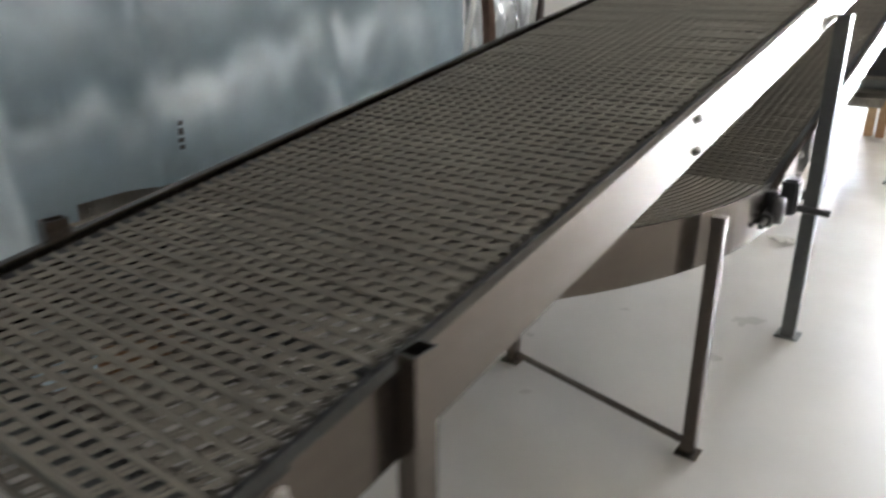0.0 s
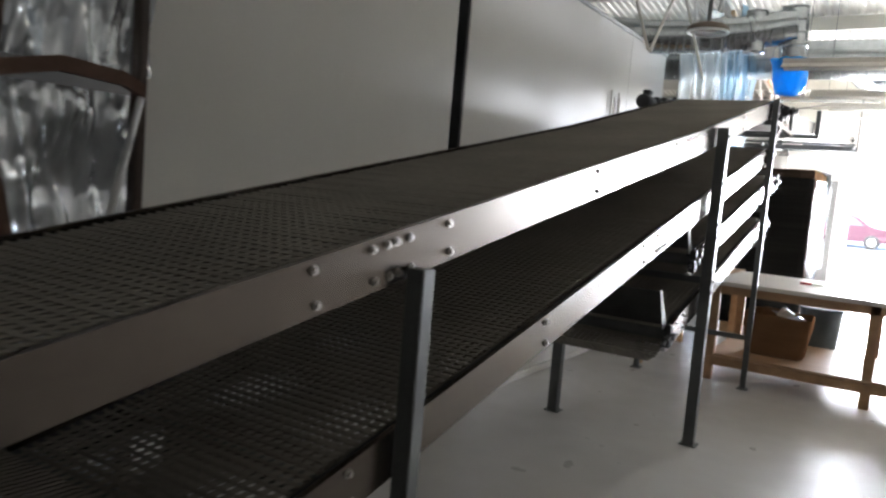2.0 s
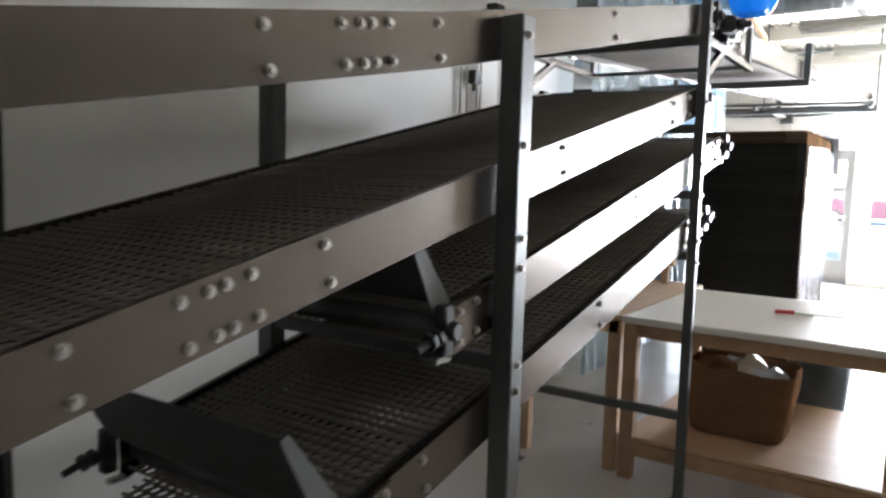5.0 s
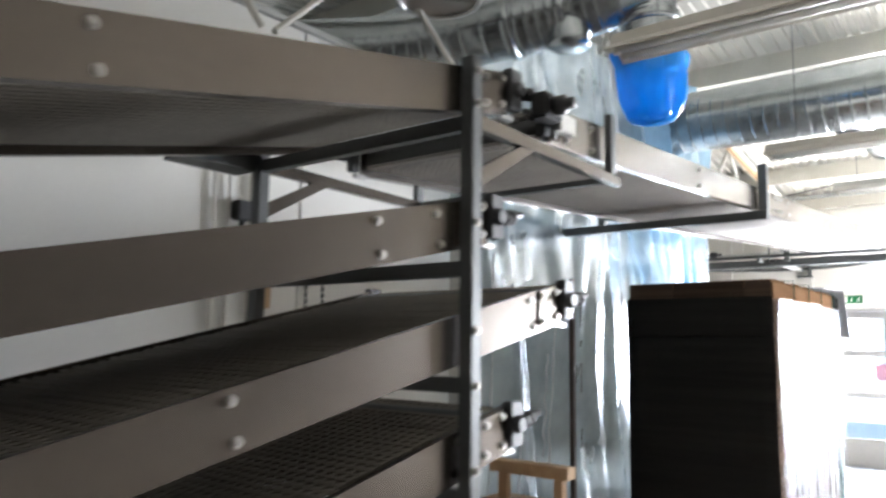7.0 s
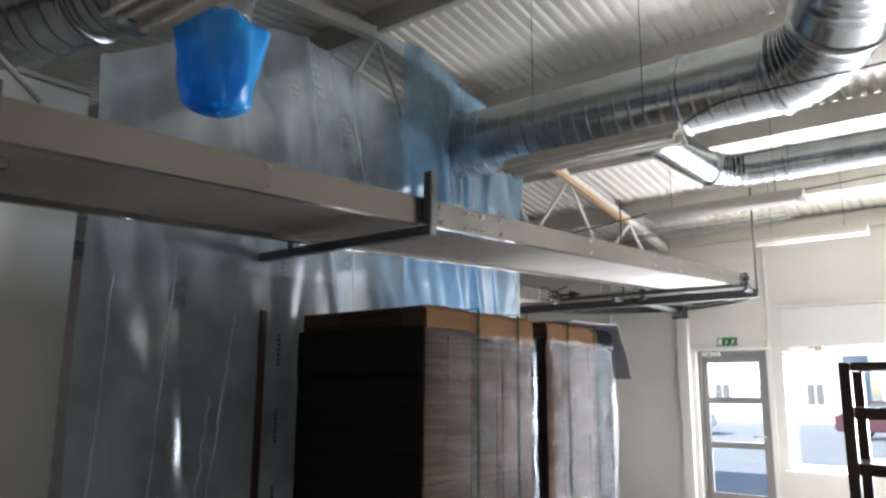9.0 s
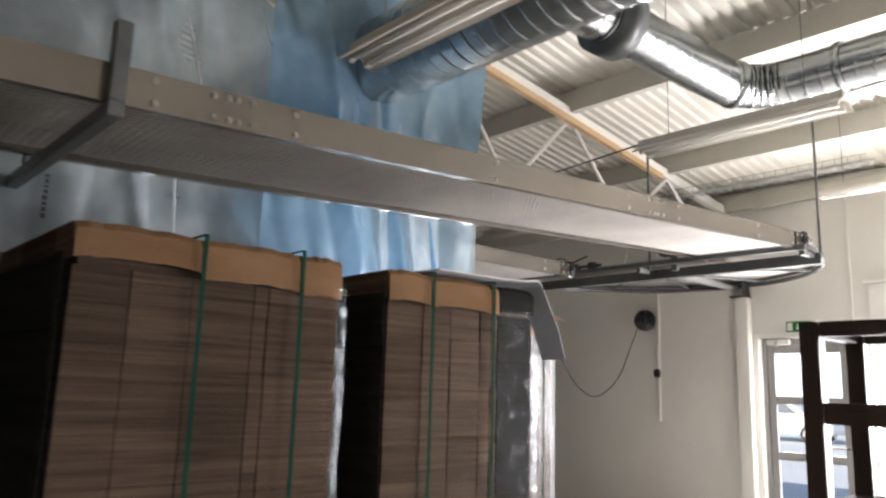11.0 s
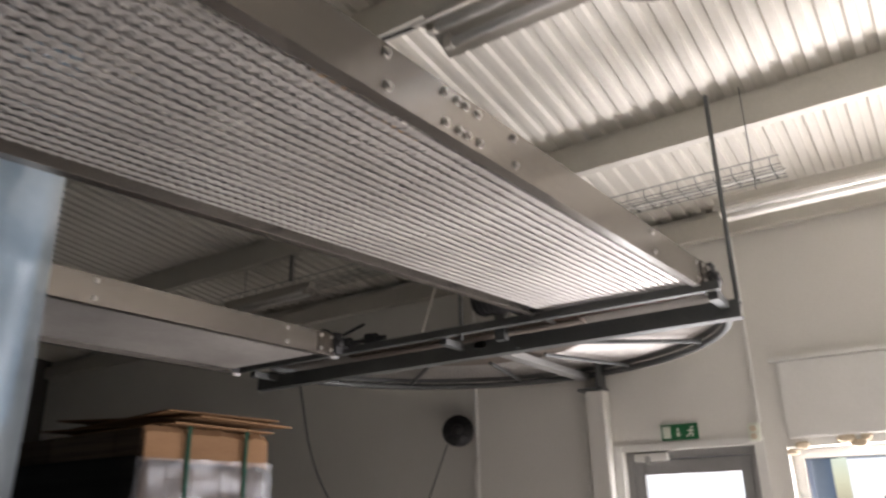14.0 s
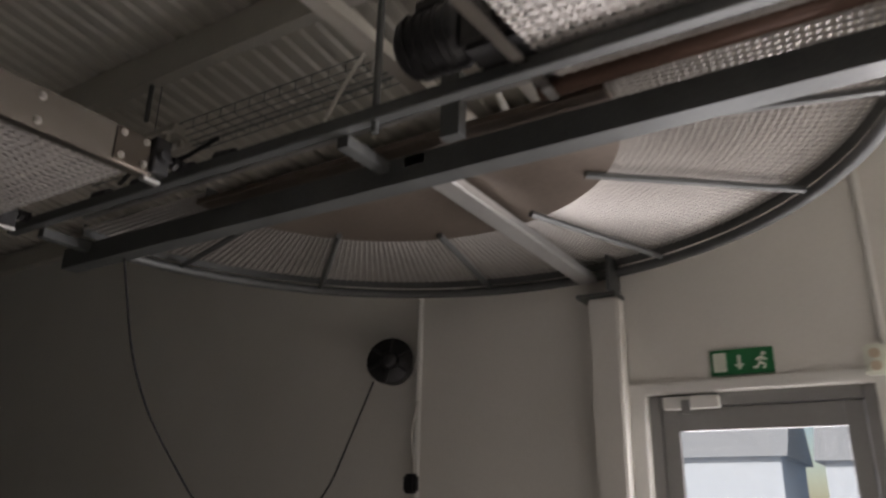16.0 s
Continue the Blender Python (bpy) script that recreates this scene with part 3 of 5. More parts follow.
def end_unit(conv, y, z, slope, xr, xl, far=True):
    """Tensioner at a conveyor's end: black flange, bearing, threaded shaft and end roller."""
    s = 1 if far else -1
    for x, o in ((xr, 1), (xl, -1)):
        ya, yb = sorted((y - s * 0.135, y - s * 0.012))
        za, zb = z + slope * (ya - y), z + slope * (yb - y)
        xa, xb = sorted((x + o * 0.001, x + o * 0.006))
        part("end_plate", prism([(ya, za - 0.119), (yb, zb - 0.119), (yb, zb - 0.003), (ya, za - 0.003)], "x", xa, xb), M_STEEL, conv, "bolted steel end plate")
        for yy in (ya + 0.022, yb - 0.022):
            for dz in (-0.022, -0.098):
                bolt(conv, x + o * 0.006, yy, z + slope * (yy - y) + dz, o < 0)
        part("end_flange", box(x - o * 0.012, x + o * 0.022, y - 0.010, y + s * 0.050, z - 0.112, z + 0.010, 0.004), M_IRON, conv, "black end flange")
        part("bearing", tube([(x + o * 0.0225, y + s * 0.020, z - 0.052), (x + o * 0.040, y + s * 0.020, z - 0.052)], [0.026, 0.020], 12), M_IRON, conv, "dark bearing housing")
        bm = tube([(x + o * 0.012, y + s * 0.0505, z - 0.055), (x + o * 0.012, y + s * 0.09, z - 0.055 + slope * s * 0.05), (x + o * 0.012, y + s * 0.15, z - 0.055 + slope * s * 0.12)], 0.010, 8)
        for q in (0.062, 0.088):
            add_tube(bm, [(x + o * 0.012, y + s * q, z - 0.055 + slope * s * (q - 0.04)), (x + o * 0.012, y + s * (q + 0.016), z - 0.055 + slope * s * (q - 0.024))], 0.023, 6)
        part("tension_screw", bm, M_IRON, conv, "black threaded tensioner")
        part("lower_lip", box(x - o * 0.03, x - o * 0.003, y - s * 0.02, y + s * 0.045, z - 0.137, z - 0.123, 0.003), M_ALU, conv, "bright folded lip")
    bm = tube([(xl + 0.012, y - s * 0.06, z - 0.058), (xr - 0.012, y - s * 0.06, z - 0.058)], 0.040, 16)
    part("end_roller", bm, M_STEEL_DARK, conv, "dark end roller", True)


def conveyor(label, poly, xr, xl, bolts, clusters, mat_belt=None, ends=(True, True), supports=1.06, plate=None):
    y0, y1 = poly[0][0], poly[-1][0]
    conv = thing("belt_conveyor", ((xr + xl) / 2, (y0 + y1) / 2, lerp_poly(poly, (y0 + y1) / 2) - 0.12), label, "conveyor", "wire belt conveyors")
    part("side_plate", side_plate(poly, xr, -1), plate or M_STEEL, conv, "brushed steel side plate")
    part("side_plate", side_plate(poly, xl, 1), plate or M_STEEL, conv, "brushed steel side plate")
    mb = mat_belt or M_BELT
    up = [(y, z - 0.016) for y, z in poly]
    low = [(y, z - 0.100) for y, z in poly]
    ob = part("wire_belt", wire_belt_mesh("wire_belt", [up, low], xl + 0.045, xr - 0.045, mb), mb, conv, "woven wire mesh belt")
    ob["kind"] = "stuff"
    for x, o in ((xr, -1), (xl, 1)):
        bm = bmesh.new()
        prev = None
        for y, z in poly:
            ring = [bm.verts.new((x + o * u, y, z + v)) for u, v in ((0.020, -0.030), (0.046, -0.030), (0.046, -0.018), (0.020, -0.018))]
            if prev:
                for i in range(4):
                    bm.faces.new((prev[i], prev[(i + 1) % 4], ring[(i + 1) % 4], ring[i]))
            else:
                bm.faces.new(ring)
            prev = ring
        bm.faces.new(prev[::-1])
        part("chain_guide", bm, M_RUBBER, conv, "black chain guide strip")
    y = y0 + 0.35
    while y < y1 - 0.2:
        z = lerp_poly(poly, y)
        part("cross_bar", tube([(xl + 0.006, y, z - 0.055), (xr - 0.006, y, z - 0.055)], 0.011, 8), M_STEEL_DARK, conv, "round cross bar under the belt")
        y += supports
    slope = (poly[-1][1] - poly[-2][1]) / (poly[-1][0] - poly[-2][0])
    for y in bolts:
        z = lerp_poly(poly, y)
        for dz, dy in ((-0.025, 0.0), (-0.101, 0.076 * slope)):
            bolt(conv, xr, y + dy, z + dz)
            bolt(conv, xl, y + dy, z + dz, True)
    for c in clusters:
        for k in (0.0, 0.055, 0.090, 0.145):
            z = lerp_poly(poly, c + k)
            for dz, dy in ((-0.025, 0.0), (-0.101, 0.076 * slope)):
                bolt(conv, xr, c + k + dy, z + dz)
    if ends[1]:
        end_unit(conv, y1, poly[-1][1], slope, xr, xl, True)
    if ends[0]:
        end_unit(conv, y0, poly[0][1], slope, xr, xl, False)
    return conv


XR, XL = 0.0, -0.83
T1 = [(1.50, 0.868), (4.00, 1.322), (7.08, 1.888), (9.34, 2.357)]
T2 = [(3.73, 0.735), (6.20, 1.290), (9.245, 1.967)]
T3 = [(7.16, 1.198), (9.645, 1.757)]
T4 = [(6.80, 0.808), (9.345, 1.397)]
U1 = [(9.57, 2.320), (12.52, 2.481), (17.02, 2.752)]
U2 = [(10.6, 2.64), (16.77, 2.69)]
conveyor("long inclined stainless conveyor with a dusty woven wire belt", T1, XR, XL, [2.868, 3.931, 4.454, 5.510, 6.560, 7.079, 8.125, 9.20], [4.13, 6.755], None, (True, True))
conveyor("second-tier inclined stainless conveyor with a woven wire belt", T2, XR, XL, [4.097, 5.145, 6.199, 6.718, 7.764, 8.805, 9.02], [6.39], None, (True, True))
conveyor("third-tier inclined stainless conveyor with a woven wire belt", T3, XR, XL, [7.38, 8.427, 9.470], [], None, (True, True))
conveyor("lowest inclined stainless conveyor with a woven wire belt", T4, XR, XL, [7.061, 8.11, 9.12], [], None, (True, True))
conveyor("ceiling-hung stainless conveyor with a clean woven wire belt", U1, XR, XL, [9.87, 10.933, 11.999, 12.520, 13.590, 14.662, 15.192, 16.257, 16.82], [12.20, 14.87], M_BELT_CLEAN, (True, True), 1.06, M_STEEL_CLEAN)
conveyor("ceiling-hung return conveyor with a wire belt, partly behind film", U2, -2.06, -2.92, [12.0, 13.1, 14.2, 15.3, 16.4], [], M_BELT_CLEAN, (False, True), 1.06, M_STEEL_CLEAN)

# loading end guard plates of the two short tiers
for (y, z) in ((6.80, 0.808), (7.18, 1.203)):
    t = thing("chute_plate", (-0.43, y, z), "black steel chute plate at the conveyor's lower end", "chute")
    part("back_plate", prism([(y - 0.06, z + 0.01), (y - 0.054, z + 0.008), (y - 0.16, z + 0.20), (y - 0.166, z + 0.20)], "x", XL + 0.05, XR - 0.03), M_IRON, t)
    part("side_wing", prism([(y - 0.06, z - 0.02), (y + 0.02, z - 0.005), (y - 0.155, z + 0.21), (y - 0.175, z + 0.20)], "x", XR - 0.028, XR - 0.022), M_STEEL_DARK, t)

# hanging loop of belt under the lowest tier's end
loop = thing("belt_loop", (-0.43, 6.8, 0.64), "slack wire belt loop under the lowest conveyor", "belt")
ob = part("wire_belt", wire_belt_mesh("wire_belt", [[(6.50, 0.700), (6.60, 0.638), (6.75, 0.635), (7.15, 0.742), (7.5, 0.822)]], XL + 0.05, XR - 0.045, M_BELT), M_BELT, loop)
ob["kind"] = "stuff"


def support_frame(y, top, label, w=0.05):
    t = thing("support_frame", (-0.43, y, 0), label, "support frame", "conveyor support frames")
    for x0, x1, zt in ((XR + 0.006, XR + 0.006 + w, top), (XL - 0.006 - w, XL - 0.006, top)):
        part("post", box(x0, x1, y - w / 2, y + w / 2, 0.008, zt, 0.003), M_STEEL_DARK, t, "dark grey square tube post")
        part("foot_plate", box(x0 - 0.02, x1 + 0.02, y - 0.045, y + 0.045, 0, 0.008, 0.002), M_STEEL_DARK, t)
    return t


f1 = support_frame(4.29, 1.272, "dark grey steel support frame under the long conveyor", 0.052)
f2 = support_frame(7.385, 1.93, "dark grey steel support frame under the conveyor tiers", 0.064)
f3 = support_frame(9.13, 2.33, "dark grey steel support frame at the end of the conveyor tiers", 0.042)
for t, y, zs in ((f1, 4.29, (0.60,)), (f2, 7.385, (1.02, 1.13)), (f3, 9.13, (0.42, 1.18, 1.46, 1.76, 2.15))):
    for z in zs:
        part("crossbar", box(XL - 0.005, XR + 0.005, y - 0.018, y + 0.018, z - 0.02, z + 0.02, 0.003), M_STEEL_DARK, t, "dark grey crossbar")
for y, zs in ((7.385, (0.95, 1.02, 1.28, 1.36, 1.60, 1.88)), (9.13, (1.15, 1.25, 1.46, 1.60, 1.88, 2.20, 2.29))):
    for z in zs:
        bolt(f2 if y < 8 else f3, XR + (0.070 if y < 8 else 0.048), y, z)
# bracket that carries the start of the ceiling conveyor
br = thing("cantilever_bracket", (0, 9.16, 2.17), "welded steel cantilever bracket under the ceiling conveyor", "bracket")
for x0, x1 in ((XR + 0.013, XR + 0.045), (XL - 0.045, XL - 0.013)):
    part("arm", prism([(9.155, 2.135), (9.155, 2.175), (10.01, 2.155), (10.01, 2.125)], "x", x0, x1), M_STEEL, br, "grey steel arm")
    part("brace", prism([(9.155, 1.98), (9.155, 2.03), (9.36, 2.134), (9.43, 2.134)], "x", x0 + 0.004, x1 - 0.004), M_STEEL, br, "diagonal brace")
    part("upright", box(x0 + 0.002, x1 - 0.002, 9.935, 9.975, 2.160, 2.375, 0.003), M_STEEL_DARK, br)
part("crossbar", box(XL - 0.012, XR + 0.012, 9.95, 9.98, 2.135, 2.155), M_STEEL_DARK, br)

# drive at the transfer between the tiers and the ceiling conveyor
dr = thing("drive_motor", (0.04, 9.53, 2.280), "black chain drive with couplings at the belt transfer", "motor")
part("gear_case", box(0.016, 0.075, 9.44, 9.54, 2.240, 2.320, 0.008), M_IRON, dr)
part("coupling", tube([(0.075, 9.49, 2.280), (0.11, 9.49, 2.280), (0.112, 9.49, 2.280), (0.14, 9.49, 2.280)], [0.03, 0.03, 0.018, 0.018], 12), M_IRON, dr, "", True)
part("shaft_block", box(0.016, 0.05, 9.57, 9.67, 2.230, 2.290, 0.004), M_ALU, dr, "bright bearing block")
part("chain", tube([(0.03, 9.51, 2.325), (0.03, 9.61, 2.310), (0.03, 9.65, 2.270)], 0.012, 6), M_IRON, dr)
mo = thing("gear_motor", (-0.92, 8.96, 2.195), "small black gear motor beside the top conveyor", "motor")
part("motor_body", tube([(-0.94, 8.79, 2.265), (-0.94, 8.81, 2.265), (-0.94, 9.00, 2.265), (-0.94, 9.02, 2.265)], [0.05, 0.06, 0.06, 0.045], 16), M_IRON, mo, "", True)
part("gearbox", box(-0.99, -0.87, 9.02, 9.14, 2.195, 2.325, 0.012), M_IRON, mo)
part("terminal_box", box(-0.97, -0.91, 8.87, 8.96, 2.325, 2.365, 0.006), M_IRON, mo)
part("mounting", box(-0.98, -0.865, 8.84, 9.12, 2.135, 2.197), M_STEEL_DARK, mo)

# lower drive unit near the curve
ld = thing("tensioner_unit", (0.05, 3.79, 0.720), "green-black tensioner with a shaft at the lower belt end", "tensioner")
part("disc", tube([(0.014, 3.69, 0.685), (0.05, 3.69, 0.685)], [0.05, 0.044], 16), M_IRON, ld, "dark round flange", True)
part("block", box(0.016, 0.07, 3.77, 3.84, 0.650, 0.770, 0.008), M_IRON, ld)
part("shaft", tube([(0.05, 3.80, 0.675), (0.17, 3.80, 0.670)], 0.012, 8), M_IRON, ld)


# curved lower belt
def curve_section(name, label, cx, cy, r_in, r_out, a0, a1, z, mat_plate, mat_belt, plate_h, n=28):
    t = thing(name, (cx, cy, z), label, "conveyor", "curved belts")
    for r0, r1, nm in ((r_out - 0.006, r_out, "outer_plate"), (r_in, r_in + 0.006, "inner_plate")):
        bm = bmesh.new()
        ra, rb = arc(0, 0, r0, a0, a1, n, 0), arc(0, 0, r1, a0, a1, n, 0)
        rings = [[bm.verts.new((cx + p[0], cy + p[1], zz)) for p, zz in ((a, z), (b, z), (b, z - plate_h), (a, z - plate_h))] for a, b in zip(ra, rb)]
        for p, q in zip(rings, rings[1:]):
            for i in range(4):
                bm.faces.new((p[i], p[(i + 1) % 4], q[(i + 1) % 4], q[i]))
        bm.faces.new(rings[0])
        bm.faces.new(rings[-1][::-1])
        part(nm, bm, mat_plate, t, "curved steel side plate")
    V, F = [], []
    rows = int(abs(a1 - a0) / 1.25)
    m = int((r_out - r_in) / 0.022)
    for i in range(rows + 1):
        a = radians(a0 + (a1 - a0) * i / rows)
        c, s = math.cos(a), math.sin(a)
        for k in range(2):
            rr = (r_in + 0.012, r_out - 0.012)[k]
            V += [(cx + rr * c - 0.004 * s, cy + rr * s + 0.004 * c, z - 0.02), (cx + rr * c, cy + rr * s, z - 0.015), (cx + rr * c + 0.004 * s, cy + rr * s - 0.004 * c, z - 0.02), (cx + rr * c, cy + rr * s, z - 0.025)]
        b = len(V) - 8
        F += [(b + k, b + (k + 1) % 4, b + 4 + (k + 1) % 4, b + 4 + k) for k in range(4)]
    for j in range(m):
        r = r_in + 0.02 + (r_out - r_in - 0.04) * j / (m - 1)
        for i in range(rows):
            aa, ab = radians(a0 + (a1 - a0) * i / rows), radians(a0 + (a1 - a0) * (i + 1) / rows)
            p, q = (cx + r * math.cos(aa), cy + r * math.sin(aa)), (cx + (r + 0.008) * math.cos(ab), cy + (r + 0.008) * math.sin(ab))
            dx, dy = math.cos(aa) * 0.0055, math.sin(aa) * 0.0055
            b = len(V)
            for c in (p, q):
                V += [(c[0] - dx, c[1] - dy, z - 0.016), (c[0], c[1], z - 0.013), (c[0] + dx, c[1] + dy, z - 0.016), (c[0], c[1], z - 0.020)]
            F += [(b + k, b + (k + 1) % 4, b + 4 + (k + 1) % 4, b + 4 + k) for k in range(4)]
    me = bpy.data.meshes.new("wire_belt")
    me.from_pydata(V, [], F)
    me.materials.append(mat_belt)
    ob = part("wire_belt", me, mat_belt, t, "woven wire belt on a curve")
    ob["kind"] = "stuff"
    return t


low = curve_section("curved_conveyor", "low curved conveyor with a steel skirt and wire belt", -1.62, 3.70, 0.74, 1.62, -95, 0, 0.770, M_STEEL, M_BELT, 0.165)
lf = thing("leg_frame", (-0.4, 3.3, 0), "steel leg frame under the low curved conveyor", "leg frame")
for x, y in ((-0.02, 3.23), (-0.77, 3.42)):
    part("leg", box(x - 0.02, x + 0.02, y - 0.02, y + 0.02, 0.006, 0.77 if x > -0.1 else 0.60, 0.003), M_STEEL, lf, "square tube leg")
    part("foot", box(x - 0.035, x + 0.035, y - 0.035, y + 0.035, 0, 0.006), M_STEEL, lf)
bm = bmesh.new()
add_tube(bm, [(-0.04, 3.235, 0.035), (-0.75, 3.415, 0.035)], 0.012, 4)
part("floor_bar", bm, M_STEEL, lf)
# tail leg of the long conveyor
tl = thing("support_frame", (-0.43, 1.83, 0), "steel tail leg of the long conveyor with an open tube top", "support frame", "conveyor support frames")
for x0, x1 in ((0.004, 0.034), (XL - 0.034, XL - 0.004)):
    bm = bmesh.new()
    loops = []
    for q, z in ((0.0, 0.0), (0.0, 0.955), (0.003, 0.955), (0.003, 0.0)):
        loops.append([bm.verts.new(c) for c in ((x0 + q, 1.81 + q, z), (x1 - q, 1.81 + q, z), (x1 - q, 1.855 - q, z), (x0 + q, 1.855 - q, z))])
    for a, b in zip(loops, loops[1:] + loops[:1]):
        for k in range(4):
            bm.faces.new((a[k], a[(k + 1) % 4], b[(k + 1) % 4], b[k]))
    part("post", bm, M_STEEL, tl, "open-topped square tube post")

# hanger frames of the ceiling conveyor
hg = thing("ceiling_hanger", (0, 11.87, 2.26), "dark steel hanger frame under the ceiling conveyor", "hanger")
part("crossbar", box(-1.9, 0.050, 11.85, 11.90, 2.262, 2.310, 0.003), M_STEEL_DARK, hg, "dark crossbar")
part("upright", box(0.006, 0.052, 11.85, 11.90, 2.312, 2.572, 0.003), M_STEEL_DARK, hg, "dark upright")
part("upright", box(-0.97, -0.925, 11.85, 11.90, 2.312, 2.49, 0.003), M_STEEL_DARK, hg, "dark upright")

# half-turn belt at the end wall
CX, CY = -1.46, 17.09
turn = curve_section("turning_conveyor", "semicircular ceiling conveyor turn with a wire belt and radial ribs", CX, CY, 0.72, 1.46, 0, 180, 2.680, M_STEEL_DARK, M_BELT_CLEAN, 0.05, 40)
part("outer_rim", tube(arc(CX, CY, 1.47, 0, 180, 44, 2.605), 0.022, 8), M_STEEL_DARK, turn, "dark bent tube rim", True)
for a in (14, 39, 69, 103, 136, 162):
    c, s = math.cos(radians(a)), math.sin(radians(a))
    part("rib", tube([(CX + 0.7 * c, CY + 0.7 * s, 2.615), (CX + 1.45 * c, CY + 1.44 * s, 2.615)], 0.013, 6), M_STEEL_DARK, turn, "steel rib")
bm = bmesh.new()
pts = arc(CX, CY, 0.77, 0, 180, 34, 2.625)
ring_lo = [bm.verts.new(p) for p in pts]
ring_hi = [bm.verts.new((p[0], p[1], 2.645)) for p in pts]
bm.faces.new(ring_lo)
bm.faces.new(ring_hi[::-1])
for i in range(len(pts)):
    j = (i + 1) % len(pts)
    bm.faces.new((ring_lo[i], ring_lo[j], ring_hi[j], ring_hi[i]))
part("hub_plate", bm, M_HUB, turn, "brownish steel hub plate")
part("centre_arm", box(CX + 0.13, CX + 0.21, CY + 0.02, FAR - 0.06, 2.560, 2.600, 0.004), M_ALU, turn, "grey steel arm to the wall column")
gf = thing("cross_frame", (CX, 17.12, 2.6), "dark grey steel double cross frame carrying the belt turn", "frame")
part("lower_beam", prism([(17.11, 2.515), (17.18, 2.515), (17.18, 2.525), (17.12, 2.525), (17.12, 2.590), (17.18, 2.590), (17.18, 2.600), (17.11, 2.600)], "x", -3.06, 0.09), M_STEEL_DARK, gf, "dark channel beam")
part("upper_beam", box(-3.07, 0.07, 16.87, 16.91, 2.595, 2.635, 0.003), M_STEEL_DARK, gf, "dark channel beam")
for x in (-2.890, -1.40, 0.03):
    part("tie", box(x - 0.02, x + 0.02, 16.91, 17.11, 2.560, 2.595), M_STEEL_DARK, gf)
part("hanger_post", box(-1.13, -1.07, 17.00, 17.04, 2.560, 2.760), M_STEEL_DARK, gf, "dark hanger post")
part("guide_rail", tube([(-2.8, 17.02, 2.660), (0.0, 17.02, 2.680)], 0.012, 6), M_ALU, gf, "bright guide rail")
part("roller_tube", tube([(-0.85, 17.05, 2.650), (-0.02, 17.05, 2.660)], 0.03, 12), M_RUST, gf, "rusty roller", True)
for x, y in ((-1.27, 16.89), (0.08, 17.14)):
    solid("hanger_rod", tube([(x, y, 2.560), (x, y, roof_z(y) - 0.13)], 0.011, 8), M_STEEL_DARK, "grey threaded hanger rod from the roof", "rod")
solid("hanger_rod", tube([(-3.12, 17.42, 3.375), (-3.12, 17.42, roof_z(17.42) - 0.19)], 0.012, 8), M_STEEL_DARK, "grey steel hanger over the rear lamp", "rod")
tm = thing("gear_motor", (-1.0, 16.85, 2.740), "blue-grey gear motor on the cross frame", "motor")
part("motor_body", tube([(-1.14, 16.84, 2.740), (-1.12, 16.84, 2.740), (-0.96, 16.84, 2.740), (-0.94, 16.84, 2.740)], [0.060, 0.082, 0.082, 0.06], 16), M_IRON, tm, "", True)
part("gearbox", box(-0.94, -0.76, 16.77, 16.91, 2.640, 2.820, 0.016), M_IRON, tm)
part("terminal_box", box(-1.09, -1.0, 16.80, 16.88, 2.823, 2.860, 0.006), M_IRON, tm)
for k in range(5):
    part("cooling_fin", tube([(-1.10 + 0.03 * k, 16.84, 2.740), (-1.095 + 0.03 * k, 16.84, 2.740)], 0.089, 16), M_IRON, tm)
dm = thing("drive_unit", (-2.3, 16.97, 2.7), "dark belt drive with bearings on the cross frame", "drive")
for x in (-2.640, -2.410, -2.180, -1.980):
    part("bearing", tube([(x, 16.97, 2.680), (x + 0.07, 16.97, 2.680)], [0.04, 0.034], 12), M_IRON, dm)
part("drive_shaft", tube([(-2.710, 16.97, 2.680), (-1.85, 16.97, 2.680)], 0.015, 8), M_IRON, dm)
part("hose", tube(bend([(-2.5, 16.95, 2.710), (-2.310, 16.94, 2.800), (-2.2, 16.95, 2.720), (-2.010, 16.97, 2.780)], 0.1, 0.02), 0.009, 6), M_CABLE, dm, "black hose")


